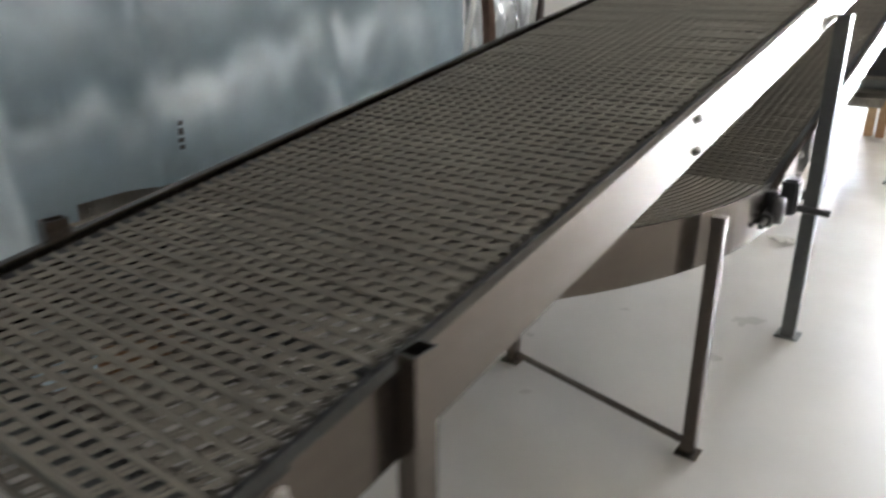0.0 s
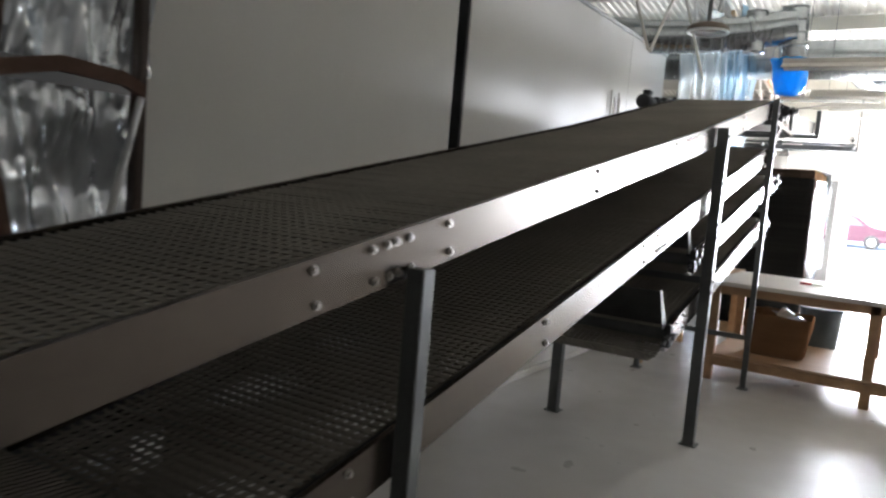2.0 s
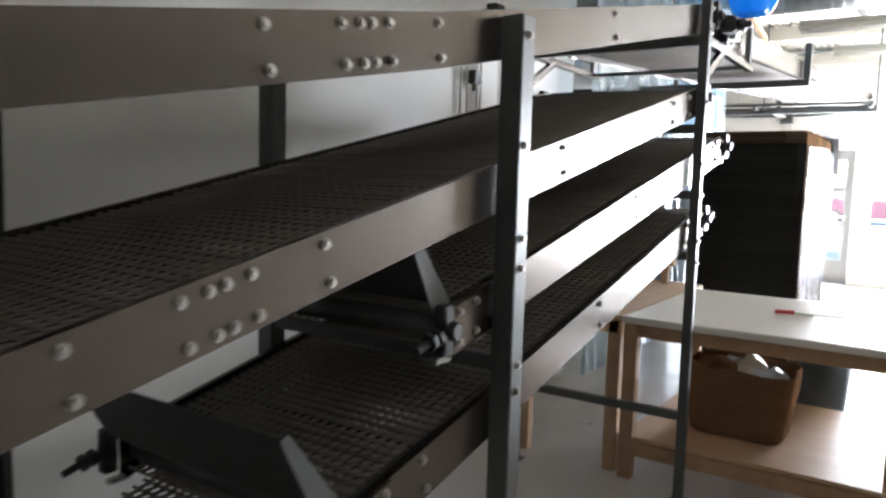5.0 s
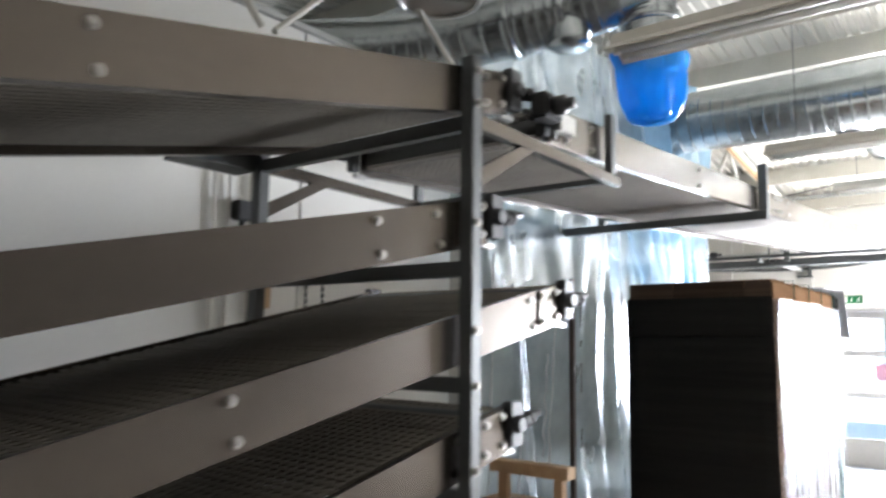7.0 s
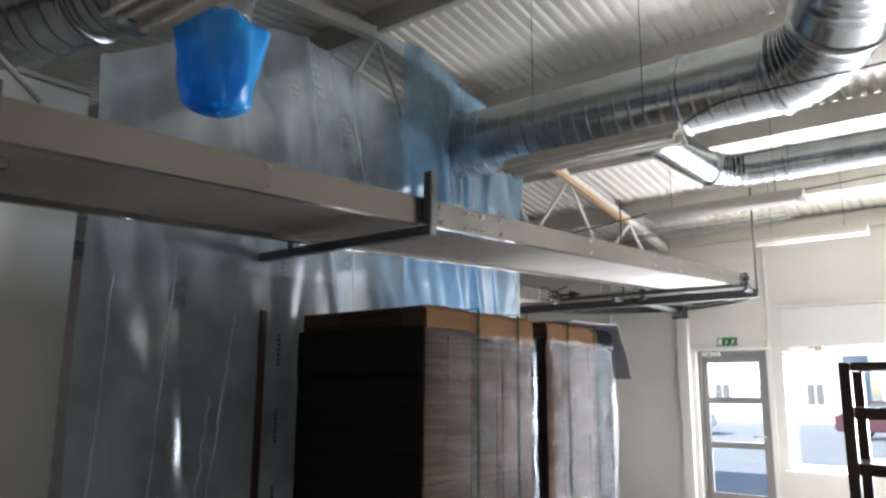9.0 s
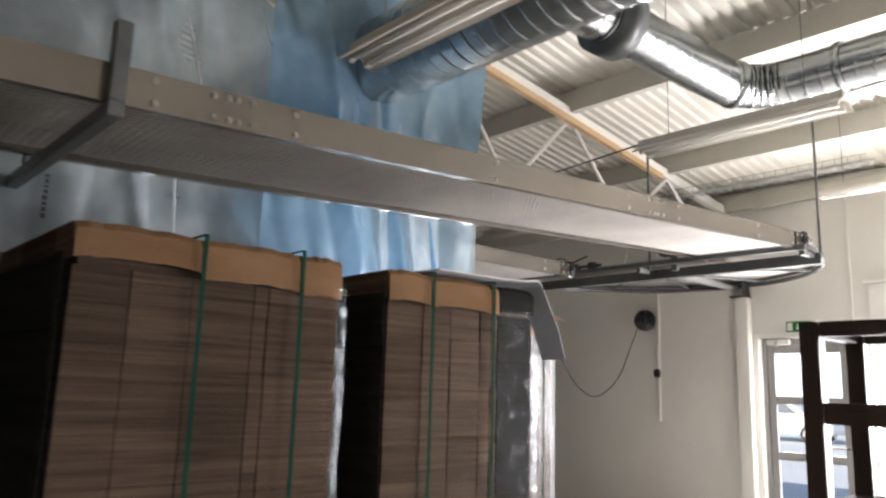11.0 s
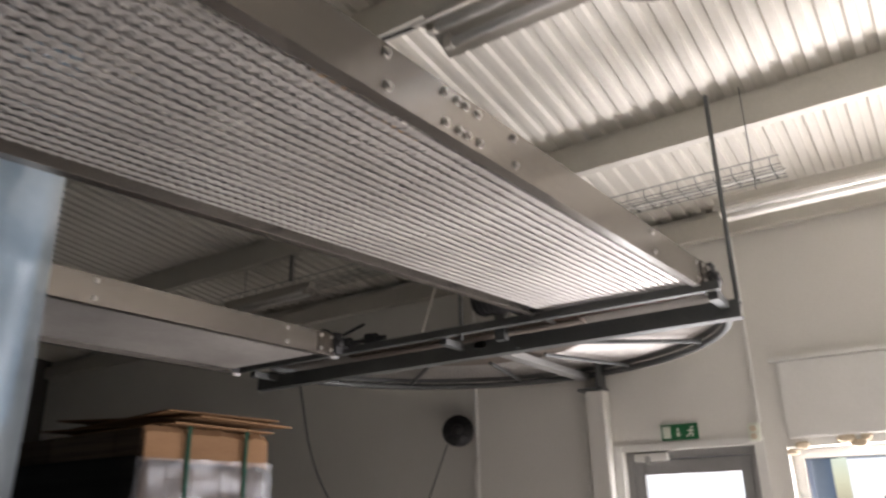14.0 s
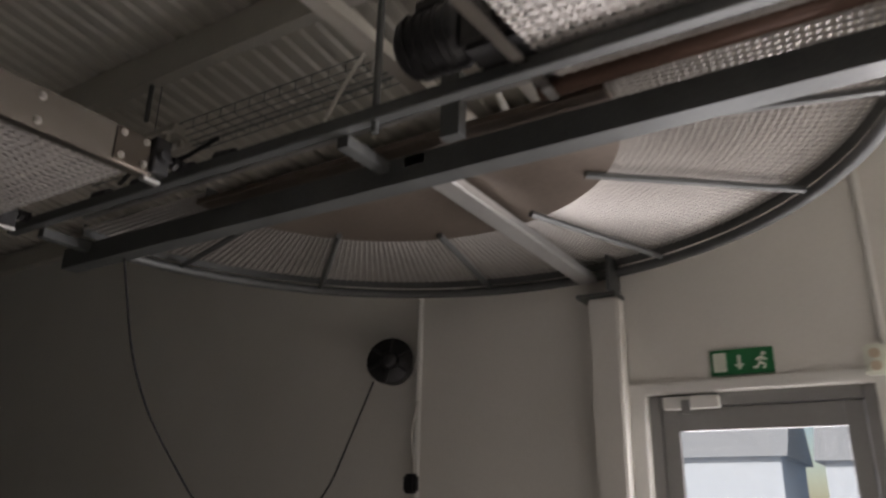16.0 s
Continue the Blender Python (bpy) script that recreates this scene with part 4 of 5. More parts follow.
# ---------- end wall ----------
def door_leaf():
    x0, x1, zt = DOOR[0], DOOR[1], DOOR[3]
    d = tagged(new("door_1"), "grey glazed exit door with three panes and a closer", "door", "", "structure")
    d.location = (x0, FAR, 0)
    y0, y1 = FAR + 0.05, FAR + 0.10
    for nm, b in (("jamb", (x0, x0 + 0.045, y0, y1 + 0.03, 0, zt)), ("jamb", (x1 - 0.045, x1, y0, y1 + 0.03, 0, zt)), ("head", (x0 + 0.046, x1 - 0.046, y0, y1 + 0.03, zt - 0.05, zt))):
        part(nm, box(*b, 0.003), M_DOOR, d, "grey door frame")
    a, b = x0 + 0.048, x1 - 0.048
    for nm, q in (("stile", (a, a + 0.065, 0.01, zt - 0.053)), ("stile", (b - 0.065, b, 0.01, zt - 0.053))):
        part(nm, box(q[0], q[1], y0 + 0.012, y1, q[2], q[3], 0.004), M_DOOR, d, "grey leaf stile")
    rails = (0.01, 0.38), (0.90, 0.975), (1.43, 1.505), (1.92, zt - 0.053)
    for z0, z1 in rails:
        part("rail", box(a + 0.066, b - 0.066, y0 + 0.014, y1 - 0.002, z0, z1, 0.004), M_DOOR, d, "grey leaf rail")
    for (_, z0), (z1, _) in zip(rails, rails[1:]):
        g = part("pane", box(a + 0.067, b - 0.067, y0 + 0.030, y0 + 0.036, z0 + 0.001, z1 - 0.001), M_GLASS, d, "clear glass pane")
        g.visible_shadow = False
    part("door_closer", box(x0 + 0.07, x0 + 0.29, y0 - 0.045, y0 + 0.010, zt - 0.062, zt - 0.012, 0.004), M_WHITE, d, "pale grey door closer")
    part("closer_arm", box(x0 + 0.15, x0 + 0.18, y0 - 0.06, y0 - 0.046, zt - 0.085, zt - 0.03), M_ALU, d)
    part("door_handle", tube(bend([(b - 0.035, y0 + 0.01, 1.05), (b - 0.035, y0 - 0.05, 1.05), (b - 0.16, y0 - 0.05, 1.05)], 0.02, 0.02), 0.010, 8), M_ALU, d, "metal lever handle")


door_leaf()
for x0, x1 in ((DOOR[0] - 0.09, DOOR[0]), (DOOR[1], DOOR[1] + 0.06)):
    solid("trim_door", box(x0, x1, FAR - 0.018, FAR - 0.001, 0, DOOR[3] + 0.045, 0.004), M_WHITE, "white painted door surround", "trim", "structure")
solid("trim_door", box(DOOR[0] + 0.001, DOOR[1] - 0.001, FAR - 0.018, FAR - 0.001, DOOR[3] + 0.001, DOOR[3] + 0.045, 0.004), M_WHITE, "white painted door surround", "trim", "structure")


def window_unit(name, x0, x1, z0, z1, y, mullions):
    w = tagged(new(name), "white framed window overlooking a street, worn paint", "window", "", "structure")
    w.location = (x0, y, z0)
    for nm, b in (("frame", (x0, x0 + 0.06, z0, z1)), ("frame", (x1 - 0.06, x1, z0, z1)), ("frame", (x0 + 0.061, x1 - 0.061, z1 - 0.06, z1)), ("frame", (x0 + 0.061, x1 - 0.061, z0, z0 + 0.06))):
        part(nm, box(b[0], b[1], y, y + 0.06, b[2], b[3], 0.004), M_WHITE, w, "white window frame")
    xs = [x0 + 0.06] + list(mullions) + [x1 - 0.06]
    for m in mullions:
        part("mullion", box(m - 0.03, m + 0.03, y + 0.003, y + 0.057, z0 + 0.061, z1 - 0.061, 0.004), M_WHITE, w)
    for a, b in zip(xs, xs[1:]):
        g = part("pane", box(a + 0.031, b - 0.031, y + 0.025, y + 0.031, z0 + 0.062, z1 - 0.062), M_GLASS, w, "clear glass pane")
        g.visible_shadow = False
    part("window_sill", box(x0 - 0.05, x1 + 0.05, FAR - 0.08, y - 0.002, z0 - 0.035, z0 - 0.003, 0.006), M_WHITE, w, "white sill")
    return w


window_unit("window_1", WIN[0], WIN[1], WIN[2], WIN[3], FAR + 0.14, [1.12, 2.30, 3.48])
solid("trim_window_head", box(WIN[0] + 0.02, WIN[1], FAR - 0.035, FAR - 0.001, 2.085, 2.535, 0.006), M_WHITE, "white boarded shutter box above the window", "trim", "structure")
solid("trim_window_head", box(WIN[0] - 0.02, WIN[1] + 0.02, FAR - 0.055, FAR - 0.001, 2.537, 2.565, 0.006), M_WHITE, "white ledge above the window", "trim", "structure")
for fx, fz, r in ((0.02, 2.045, 0.03), (0.25, 2.065, 0.035), (0.31, 2.035, 0.03), (0.36, 2.07, 0.025), (-0.04, 2.005, 0.022)):
    bm = bmesh.new()
    bmesh.ops.create_icosphere(bm, subdivisions=2, radius=r, matrix=Matrix.Translation((fx, FAR - 0.005, fz)) @ Matrix.Diagonal((1.5, 0.6, 0.8, 1)))
    for v in bm.verts:
        v.co += 0.012 * noise.noise_vector(v.co * 30)
    solid("foam_residue", bm, M_FOAM, "brown crusted sealing foam along the window head", "foam", "", "", True)
solid("trim_column", box(-1.285, -1.15, FAR - 0.10, FAR - 0.001, 0, 2.48, 0.008), M_WALL, "plastered wall column under the belt turn", "column", "structure")
cp = thing("column_bracket", (-1.24, FAR - 0.06, 2.48), "dark steel bracket on top of the wall column", "bracket")
part("seat", box(-1.33, -1.15, FAR - 0.12, FAR - 0.002, 2.481, 2.50, 0.003), M_STEEL_DARK, cp)
part("web", box(-1.18, -1.165, FAR - 0.14, FAR - 0.004, 2.501, 2.66), M_STEEL_DARK, cp)


def exit_sign():
    x0, x1, z0, z1, y = -0.812, -0.575, 2.122, 2.222, FAR - 0.012
    s = thing("exit_sign", (x0, y, z0), "green emergency exit sign with arrow and figure", "sign")
    part("board", box(x0, x1, y, FAR - 0.001, z0, z1, 0.002), M_SIGN, s)
    part("doorway_mark", box(x0 + 0.012, x0 + 0.062, y - 0.002, y - 0.0004, z0 + 0.012, z1 - 0.012), M_SIGNWHITE, s)
    part("arrow", prism([(x0 + 0.105, z0 + 0.075), (x0 + 0.117, z0 + 0.075), (x0 + 0.117, z0 + 0.040), (x0 + 0.130, z0 + 0.040), (x0 + 0.111, z0 + 0.016), (x0 + 0.092, z0 + 0.040), (x0 + 0.105, z0 + 0.040)], "y", y - 0.002, y - 0.0004), M_SIGNWHITE, s)
    bm = bmesh.new()
    for a, b in (((0.195, 0.064), (0.186, 0.040)), ((0.186, 0.040), (0.206, 0.032)), ((0.206, 0.032), (0.200, 0.016)), ((0.186, 0.040), (0.176, 0.022)), ((0.176, 0.022), (0.160, 0.022)), ((0.192, 0.060), (0.174, 0.052)), ((0.192, 0.060), (0.212, 0.050))):
        add_tube(bm, [(x0 + a[0], y - 0.002, z0 + a[1]), (x0 + b[0], y - 0.002, z0 + b[1])], 0.0045, 6)
    add_tube(bm, [(x0 + 0.202, y - 0.003, z0 + 0.074), (x0 + 0.202, y - 0.001, z0 + 0.074)], 0.008, 10)
    part("pictogram", bm, M_SIGNWHITE, s)


exit_sign()
lu = thing("wall_socket", (-0.20, FAR - 0.03, 2.10), "cream double surface socket beside the door", "socket")
part("box", box(-0.27, -0.20, FAR - 0.05, FAR - 0.001, 2.08, 2.19, 0.008), M_SIGNWHITE, lu)
for z in (2.11, 2.155):
    part("outlet", tube([(-0.235, FAR - 0.058, z), (-0.235, FAR - 0.050, z)], 0.018, 14), M_FOAM, lu)
solid("conduit", tube([(-0.20, FAR - 0.015, 2.19), (-0.20, FAR - 0.015, 3.45)], 0.012, 8), M_WHITE, "white painted conduit up the end wall", "conduit")
solid("conduit", tube([(-2.22, FAR - 0.015, 1.2), (-2.22, FAR - 0.015, 3.45)], 0.016, 8), M_WHITE, "white painted conduit behind the cable reel", "conduit")

# round black reel, plug and cable on the end wall
rl = thing("cable_reel", (-2.30, FAR - 0.09, 2.30), "black round wall lamp-like cable reel", "cable reel")
m4 = Matrix.Translation((-2.33, FAR - 0.09, 2.285)) @ Matrix.Rotation(radians(-28), 4, 'Y') @ Matrix.Rotation(radians(90), 4, 'X') @ Matrix.Rotation(radians(22), 4, 'Y')
for nm, r0, r1, za, zb in (("drum", 0.095, 0.095, -0.05, 0.05), ("rim", 0.118, 0.118, 0.04, 0.055), ("hub", 0.05, 0.03, 0.056, 0.085)):
    bm = tube([(0, 0, za), (0, 0, zb)], [r0, r1], 24)
    bmesh.ops.transform(bm, matrix=m4, verts=bm.verts[:])
    part(nm, bm, M_IRON, rl, "", True)
for k in range(6):
    bm = bmesh.new()
    add_box(bm, 0.045, 0.115, -0.005, 0.005, 0.057, 0.064, Matrix.Rotation(k * math.pi / 3, 4, 'Z'))
    bmesh.ops.transform(bm, matrix=m4, verts=bm.verts[:])
    part("spoke", bm, M_IRON, rl)
solid("hanging_cable", tube(bend([(-2.70, 17.15, 2.52), (-2.72, 17.30, 2.02), (-2.76, 17.75, 1.55), (-2.76, 18.12, 1.40), (-2.62, 18.35, 1.62), (-2.42, 18.44, 2.20)], 0.3, 0.04), 0.005, 6), M_CABLE, "thin dark cable hanging in a loop", "cable")
pg = thing("wall_plug", (-2.22, FAR - 0.05, 1.71), "black plug on a short cable", "plug")
part("plug_body", box(-2.255, -2.185, FAR - 0.08, FAR - 0.031, 1.67, 1.76, 0.012), M_IRON, pg)
part("cord", tube([(-2.21, FAR - 0.05, 1.76), (-2.23, FAR - 0.05, 1.95), (-2.20, FAR - 0.05, 2.10)], 0.007, 6), M_CABLE_W, pg)


def cable_tray(y, z, x0, x1):
    t = thing("cable_tray", (x0, y, z), "galvanised wire cable tray under the roof", "cable tray")
    for dy, dz in ((-0.1, 0.05), (-0.1, 0), (-0.05, 0), (0, 0), (0.05, 0), (0.1, 0), (0.1, 0.05)):
        part("wire", tube([(x0, y + dy, z + dz), (x1, y + dy, z + dz)], 0.0035, 4), M_GALV, t)
    bm = bmesh.new()
    x = x0 + 0.05
    while x < x1:
        add_tube(bm, [(x, y - 0.1, z + 0.052), (x, y - 0.1, z - 0.004), (x, y + 0.1, z - 0.004), (x, y + 0.1, z + 0.052)], 0.003, 4)
        x += 0.1
    part("cross_wire", bm, M_GALV, t)
    part("cable", tube([(x0, y + 0.02, z + 0.012), (x1, y + 0.03, z + 0.012)], 0.009, 6), M_CABLE_W, t, "pale cable")


cable_tray(17.74, 3.43, -4.2, 0.3)
solid("loose_cable", tube(bend([(-1.95, 17.7, 3.43), (-1.75, 17.48, 3.39), (-1.62, 17.2, 3.07), (-1.62, 17.02, 2.68)], 0.25, 0.04), 0.008, 6), M_CABLE_W, "pale cable hanging from the tray", "cable")


# ---------- lamps ----------
def batten_lamp(x0, x1, y, z, label="unlit fluorescent batten lamp with a cream reflector"):
    t = thing("fluorescent_lamp", ((x0 + x1) / 2, y, z), label, "ceiling lamp", "fluorescent lamps")
    part("housing", prism([(y - 0.03, z + 0.075), (y + 0.03, z + 0.075), (y + 0.036, z + 0.03), (y + 0.10, z - 0.012), (y + 0.094, z - 0.018), (y + 0.02, z + 0.022), (y - 0.02, z + 0.022), (y - 0.094, z - 0.018), (y - 0.10, z - 0.012), (y - 0.036, z + 0.03)], "x", x0, x1), M_LAMP, t, "cream sheet-metal reflector")
    for dy in (-0.042, 0.042):
        part("tube", tube([(x0 + 0.05, y + dy, z - 0.008), (x1 - 0.05, y + dy, z - 0.008)], 0.014, 10), M_TUBE, t, "unlit glass tube", True)
        for x in (x0 + 0.02, x1 - 0.05):
            part("lamp_holder", box(x, x + 0.03, y + dy - 0.013, y + dy + 0.013, z - 0.024, z + 0.02, 0.003), M_LAMP, t)
    for x in (x0 + 0.2, x1 - 0.2):
        part("hanger", tube([(x, y, z + 0.075), (x, y, roof_z(y) - 0.002)], 0.003, 5), M_STEEL_DARK, t, "thin wire hanger")


batten_lamp(-0.17, 1.16, 10.42, 2.80)
batten_lamp(-0.22, 0.88, 12.92, 2.87)
batten_lamp(-0.22, 1.00, 15.14, 2.99)
batten_lamp(0.01, 1.10, 17.34, 3.11)
batten_lamp(-3.95, -3.0, 17.53, 3.30)
solid("lamp_cable", tube(bend([(1.00, 15.16, 3.06), (2.4, 15.14, 3.12), (RIGHT - 0.01, 15.1, 3.05)], 0.4, 0.2), 0.005, 5), M_CABLE, "thin black cable between lamps", "cable")
solid("lamp_cable", tube(bend([(0.88, 12.94, 2.94), (1.06, 12.98, 3.04), (RIGHT - 0.01, 13.1, 3.12)], 0.2, 0.2), 0.006, 5), M_CABLE, "thin black cable between lamps", "cable")
solid("lamp_cable", tube(bend([(-0.22, 15.14, 3.05), (-0.84, 14.95, 2.92), (-1.34, 14.82, 2.86)], 0.3, 0.1), 0.006, 5), M_CABLE, "thin black cable between lamps", "cable")


# ---------- ducts ----------
def duct(label, pts, r, radius=0.35, collars=()):
    t = thing("ventilation_duct", pts[0], label, "duct", "ventilation ducts")
    path = bend(pts, radius, 0.10)
    rings, radii = [], []
    for k, p in enumerate(path):
        d = (path[min(k + 1, len(path) - 1)] - path[max(k - 1, 0)]).normalized()
        for o, h in ((-0.014, 0.0), (-0.007, 0.0), (-0.003, 0.0026), (0.003, 0.0026), (0.007, 0.0), (0.014, 0.0)):
            rings.append(p + d * o)
            radii.append(r + h)
    part("duct_tube", tube(rings, radii, 28), M_GALV, t, "galvanised spiral tube", True)
    for c in collars:
        i = min(len(path) - 2, max(1, int(c * len(path))))
        d = (path[i + 1] - path[i]).normalized()
        part("collar", tube([path[i] - d * 0.025, path[i] - d * 0.02, path[i] + d * 0.02, path[i] + d * 0.025], [r + 0.004, r + 0.014, r + 0.014, r + 0.004], 26), M_GALV, t, "galvanised joint collar", True)
    return t


duct("large galvanised spiral duct under the roof", [(LEFT + 0.05, 13.72, 3.46), (1.42, 13.80, 3.46), (1.78, 13.2, 3.76), (2.2, 11.4, 3.80)], 0.255, 0.3, (0.71, 0.75, 0.81))
duct("galvanised branch duct with an elbow", [(0.03, 14.15, 3.54), (0.14, 15.86, 3.51), (RIGHT - 0.01, 15.92, 3.51)], 0.145, 0.32, (0.12, 0.19))
solid("duct_collar", tube([(0.045, 14.38, 3.535), (0.055, 14.53, 3.532)], [0.20, 0.20], 26, True), M_STEEL_DARK, "dark wide collar on the branch duct", "collar", "", "", True)
duct("galvanised spiral duct above the conveyor tiers", [(LEFT + 0.05, 6.05, 3.09), (-1.28, 10.42, 3.10), (-0.57, 10.61, 3.16), (-0.16, 10.72, 3.24)], 0.165, 0.3, (0.90, 0.95))
duct("dark round duct near the roof", [(LEFT + 0.05, 8.4, 3.42), (-1.45, 8.95, 3.42), (-1.15, 9.02, 3.30)], 0.17, 0.3, (0.7,))
duct("short vertical duct with a taped end", [(-0.16, 10.75, 3.42), (-0.145, 10.78, 2.83)], 0.125, 0.1, (0.6,))
duct("short vertical galvanised duct stub", [(-0.48, 10.6, 3.36), (-0.48, 10.6, 2.98)], 0.10, 0.1, (0.85,))
FX, FY = -0.78, 9.98
fan = thing("exhaust_fan", (FX, FY, 3.08), "round exhaust fan hood with radial blades", "fan")
part("hood", tube([(FX, FY, 3.055), (FX, FY, 3.05), (FX, FY, 3.065), (FX, FY, 3.09), (FX, FY, 3.12)], [0.165, 0.175, 0.19, 0.185, 0.15], 28, False), M_HUB, fan, "brownish metal hood", True)
for k in range(12):
    a = k * math.pi / 6
    part("blade", tube([(FX + 0.03 * math.cos(a), FY + 0.03 * math.sin(a), 3.08), (FX + 0.15 * math.cos(a + 0.3), FY + 0.15 * math.sin(a + 0.3), 3.085)], 0.007, 4), M_ALU, fan)
part("rim", tube(arc(FX, FY, 0.178, 0, 360, 32, 3.052), 0.013, 8), M_ALU, fan, "pale rolled rim", True)
part("hub", tube([(FX, FY, 3.07), (FX, FY, 3.12)], 0.04, 14), M_STEEL_DARK, fan)
part("stay", tube([(FX, FY, 3.10), (FX, FY, roof_z(FY) - 0.004)], 0.02, 8), M_STEEL_DARK, fan)
for a, b in (((-0.90, 10.46, 2.70), (-0.94, 9.56, 3.40)), ((-1.10, 9.29, 2.77), (-1.14, 9.10, 3.03)), ((-1.10, 9.35, 2.77), (-1.13, 9.91, 3.31))):
    d = (Vector(b) - Vector(a)).normalized()
    k = (roof_z(a[1]) - 0.02 - a[2]) / max(d.z, 0.2)
    top_pt = Vector(a) + d * k
    solid("stay_bar", tube([a, top_pt + d * 0.16], 0.014, 8), M_BEAM, "grey diagonal steel stay under the roof", "stay")


def blue_bag():
    bm = bmesh.new()
    cx, cy = -0.155, 10.785
    prof = [(0.134, 2.937), (0.166, 2.927), (0.172, 2.905), (0.166, 2.86), (0.155, 2.79), (0.142, 2.72), (0.130, 2.66), (0.119, 2.615), (0.104, 2.595), (0.07, 2.587), (0.002, 2.587)]
    rings = []
    n = 40
    for r, z in prof:
        ring = []
        for k in range(n):
            a = 2 * math.pi * k / n
            w = 0.036 * noise.noise(Vector((3 * math.cos(a), 3 * math.sin(a), z * 5))) + 0.016 * noise.noise(Vector((9 * math.cos(a), 9 * math.sin(a), z * 14)))
            ring.append(bm.verts.new((cx + (r + w * min(1, r * 14)) * math.cos(a), cy + (r + w * min(1, r * 14)) * math.sin(a), z + 0.4 * w)))
        rings.append(ring)
    for a, b in zip(rings, rings[1:]):
        for k in range(n):
            bm.faces.new((a[k], a[(k + 1) % n], b[(k + 1) % n], b[k]))
    bm.faces.new(rings[-1])
    solid("plastic_bag", bm, M_BLUE, "bright blue plastic bag tied over a duct end", "plastic bag", "", "", True)


blue_bag()


# ---------- pallet loads ----------
def pallet_load(x0, x1, y0, y1, top, seed, label, straps, wrap=M_WRAP, body=M_CARD_EDGE, dark_end=False):
    rnd = random.Random(seed)
    t = thing("pallet_load", ((x0 + x1) / 2, (y0 + y1) / 2, 0), label, "pallet load", "wrapped pallet loads")
    for k in range(3):
        x = x0 + (x1 - x0 - 0.1) * k / 2
        part("runner", box(x, x + 0.1, y0, y1, 0.0, 0.10, 0.003), M_TIMBER, t, "timber pallet runner")
    nb = 6
    for k in range(nb):
        y = y0 + (y1 - y0 - 0.11) * k / (nb - 1)
        part("deck_board", box(x0, x1, y, y + 0.11, 0.101, 0.123, 0.003), M_TIMBER, t, "timber deck board")
    cuts = [y0] + [y0 + (y1 - y0) * (f + rnd.uniform(-0.02, 0.02)) for f in (0.20, 0.38, 0.62, 0.70)] + [y1]
    part("core", box(x0 + 0.02, x1 - 0.02, y0 + 0.02, y1 - 0.02, 0.124, top - 0.04), body, t, "stacked flat cardboard")
    if dark_end:
        cuts.insert(len(cuts) - 1, y1 - 0.23)
    for ya, yb in zip(cuts, cuts[1:]):
        z = 0.125
        while z < top - 0.16:
            h = min(rnd.uniform(0.10, 0.26), top - 0.128 - z)
            e = [rnd.uniform(0.0, 0.005) for _ in range(2)]
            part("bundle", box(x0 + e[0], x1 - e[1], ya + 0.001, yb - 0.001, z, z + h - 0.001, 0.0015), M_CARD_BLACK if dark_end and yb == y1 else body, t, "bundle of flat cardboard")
            z += h
    # folded cardboard lid pieces along the top edge
    ys = [y0 - 0.006] + [y0 + (y1 - y0) * f for f in straps] + [y1 + 0.006]
    if dark_end:
        ys.insert(len(ys) - 1, y1 - 0.23)
    for a, b in zip(ys, ys[1:]):
        drop = rnd.uniform(0.105, 0.145)
        bm = bmesh.new()
        m = 10
        for (u0, u1, side) in ((x0 - 0.006, x1 + 0.008, 0),):
            rows = []
            for i in range(m + 1):
                y = a + 0.004 + (b - a - 0.008) * i / m
                bulge = 0.003 * math.sin(math.pi * i / m)
                hz = top + 0.007 * math.sin(math.pi * i / m) + rnd.uniform(-0.004, 0.003)
                rows.append([bm.verts.new(p) for p in ((u0 + 0.1, y, hz - 0.004), (u1 - 0.02, y, hz), (u1 + bulge, y, hz - 0.022), (u1 + bulge + 0.003, y, hz - drop), (u1 + bulge - 0.003, y, hz - drop), (u1 - 0.012, y, hz - 0.03), (u0 + 0.1, y, hz - 0.03))])
            for p, q in zip(rows, rows[1:]):
                for k in range(7):
                    bm.faces.new((p[k], p[(k + 1) % 7], q[(k + 1) % 7], q[k]))
            bm.faces.new(rows[0])
            bm.faces.new(rows[-1][::-1])
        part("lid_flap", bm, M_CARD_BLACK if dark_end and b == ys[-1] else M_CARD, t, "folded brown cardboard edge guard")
    # Front guards take the darker edge tone as this side's shade.
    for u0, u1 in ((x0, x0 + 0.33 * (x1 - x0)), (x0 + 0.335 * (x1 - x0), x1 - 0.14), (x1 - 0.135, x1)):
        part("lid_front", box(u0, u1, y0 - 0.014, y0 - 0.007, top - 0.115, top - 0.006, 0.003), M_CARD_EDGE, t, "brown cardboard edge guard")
    part("top_sheet", box(x0 + 0.01, x0 + 0.1, y0, y1, top - 0.06, top - 0.008, 0.004), M_CARD, t)
    for f in straps:
        y = y0 + (y1 - y0) * f
        bm = bmesh.new()
        add_box(bm, x1 + 0.0225, x1 + 0.0245, y - 0.007, y + 0.007, 0.13, top + 0.012)
        add_box(bm, x0, x1 + 0.0245, y - 0.007, y + 0.007, top + 0.0125, top + 0.0145)
        part("strap", bm, M_STRAP, t, "green plastic strap")
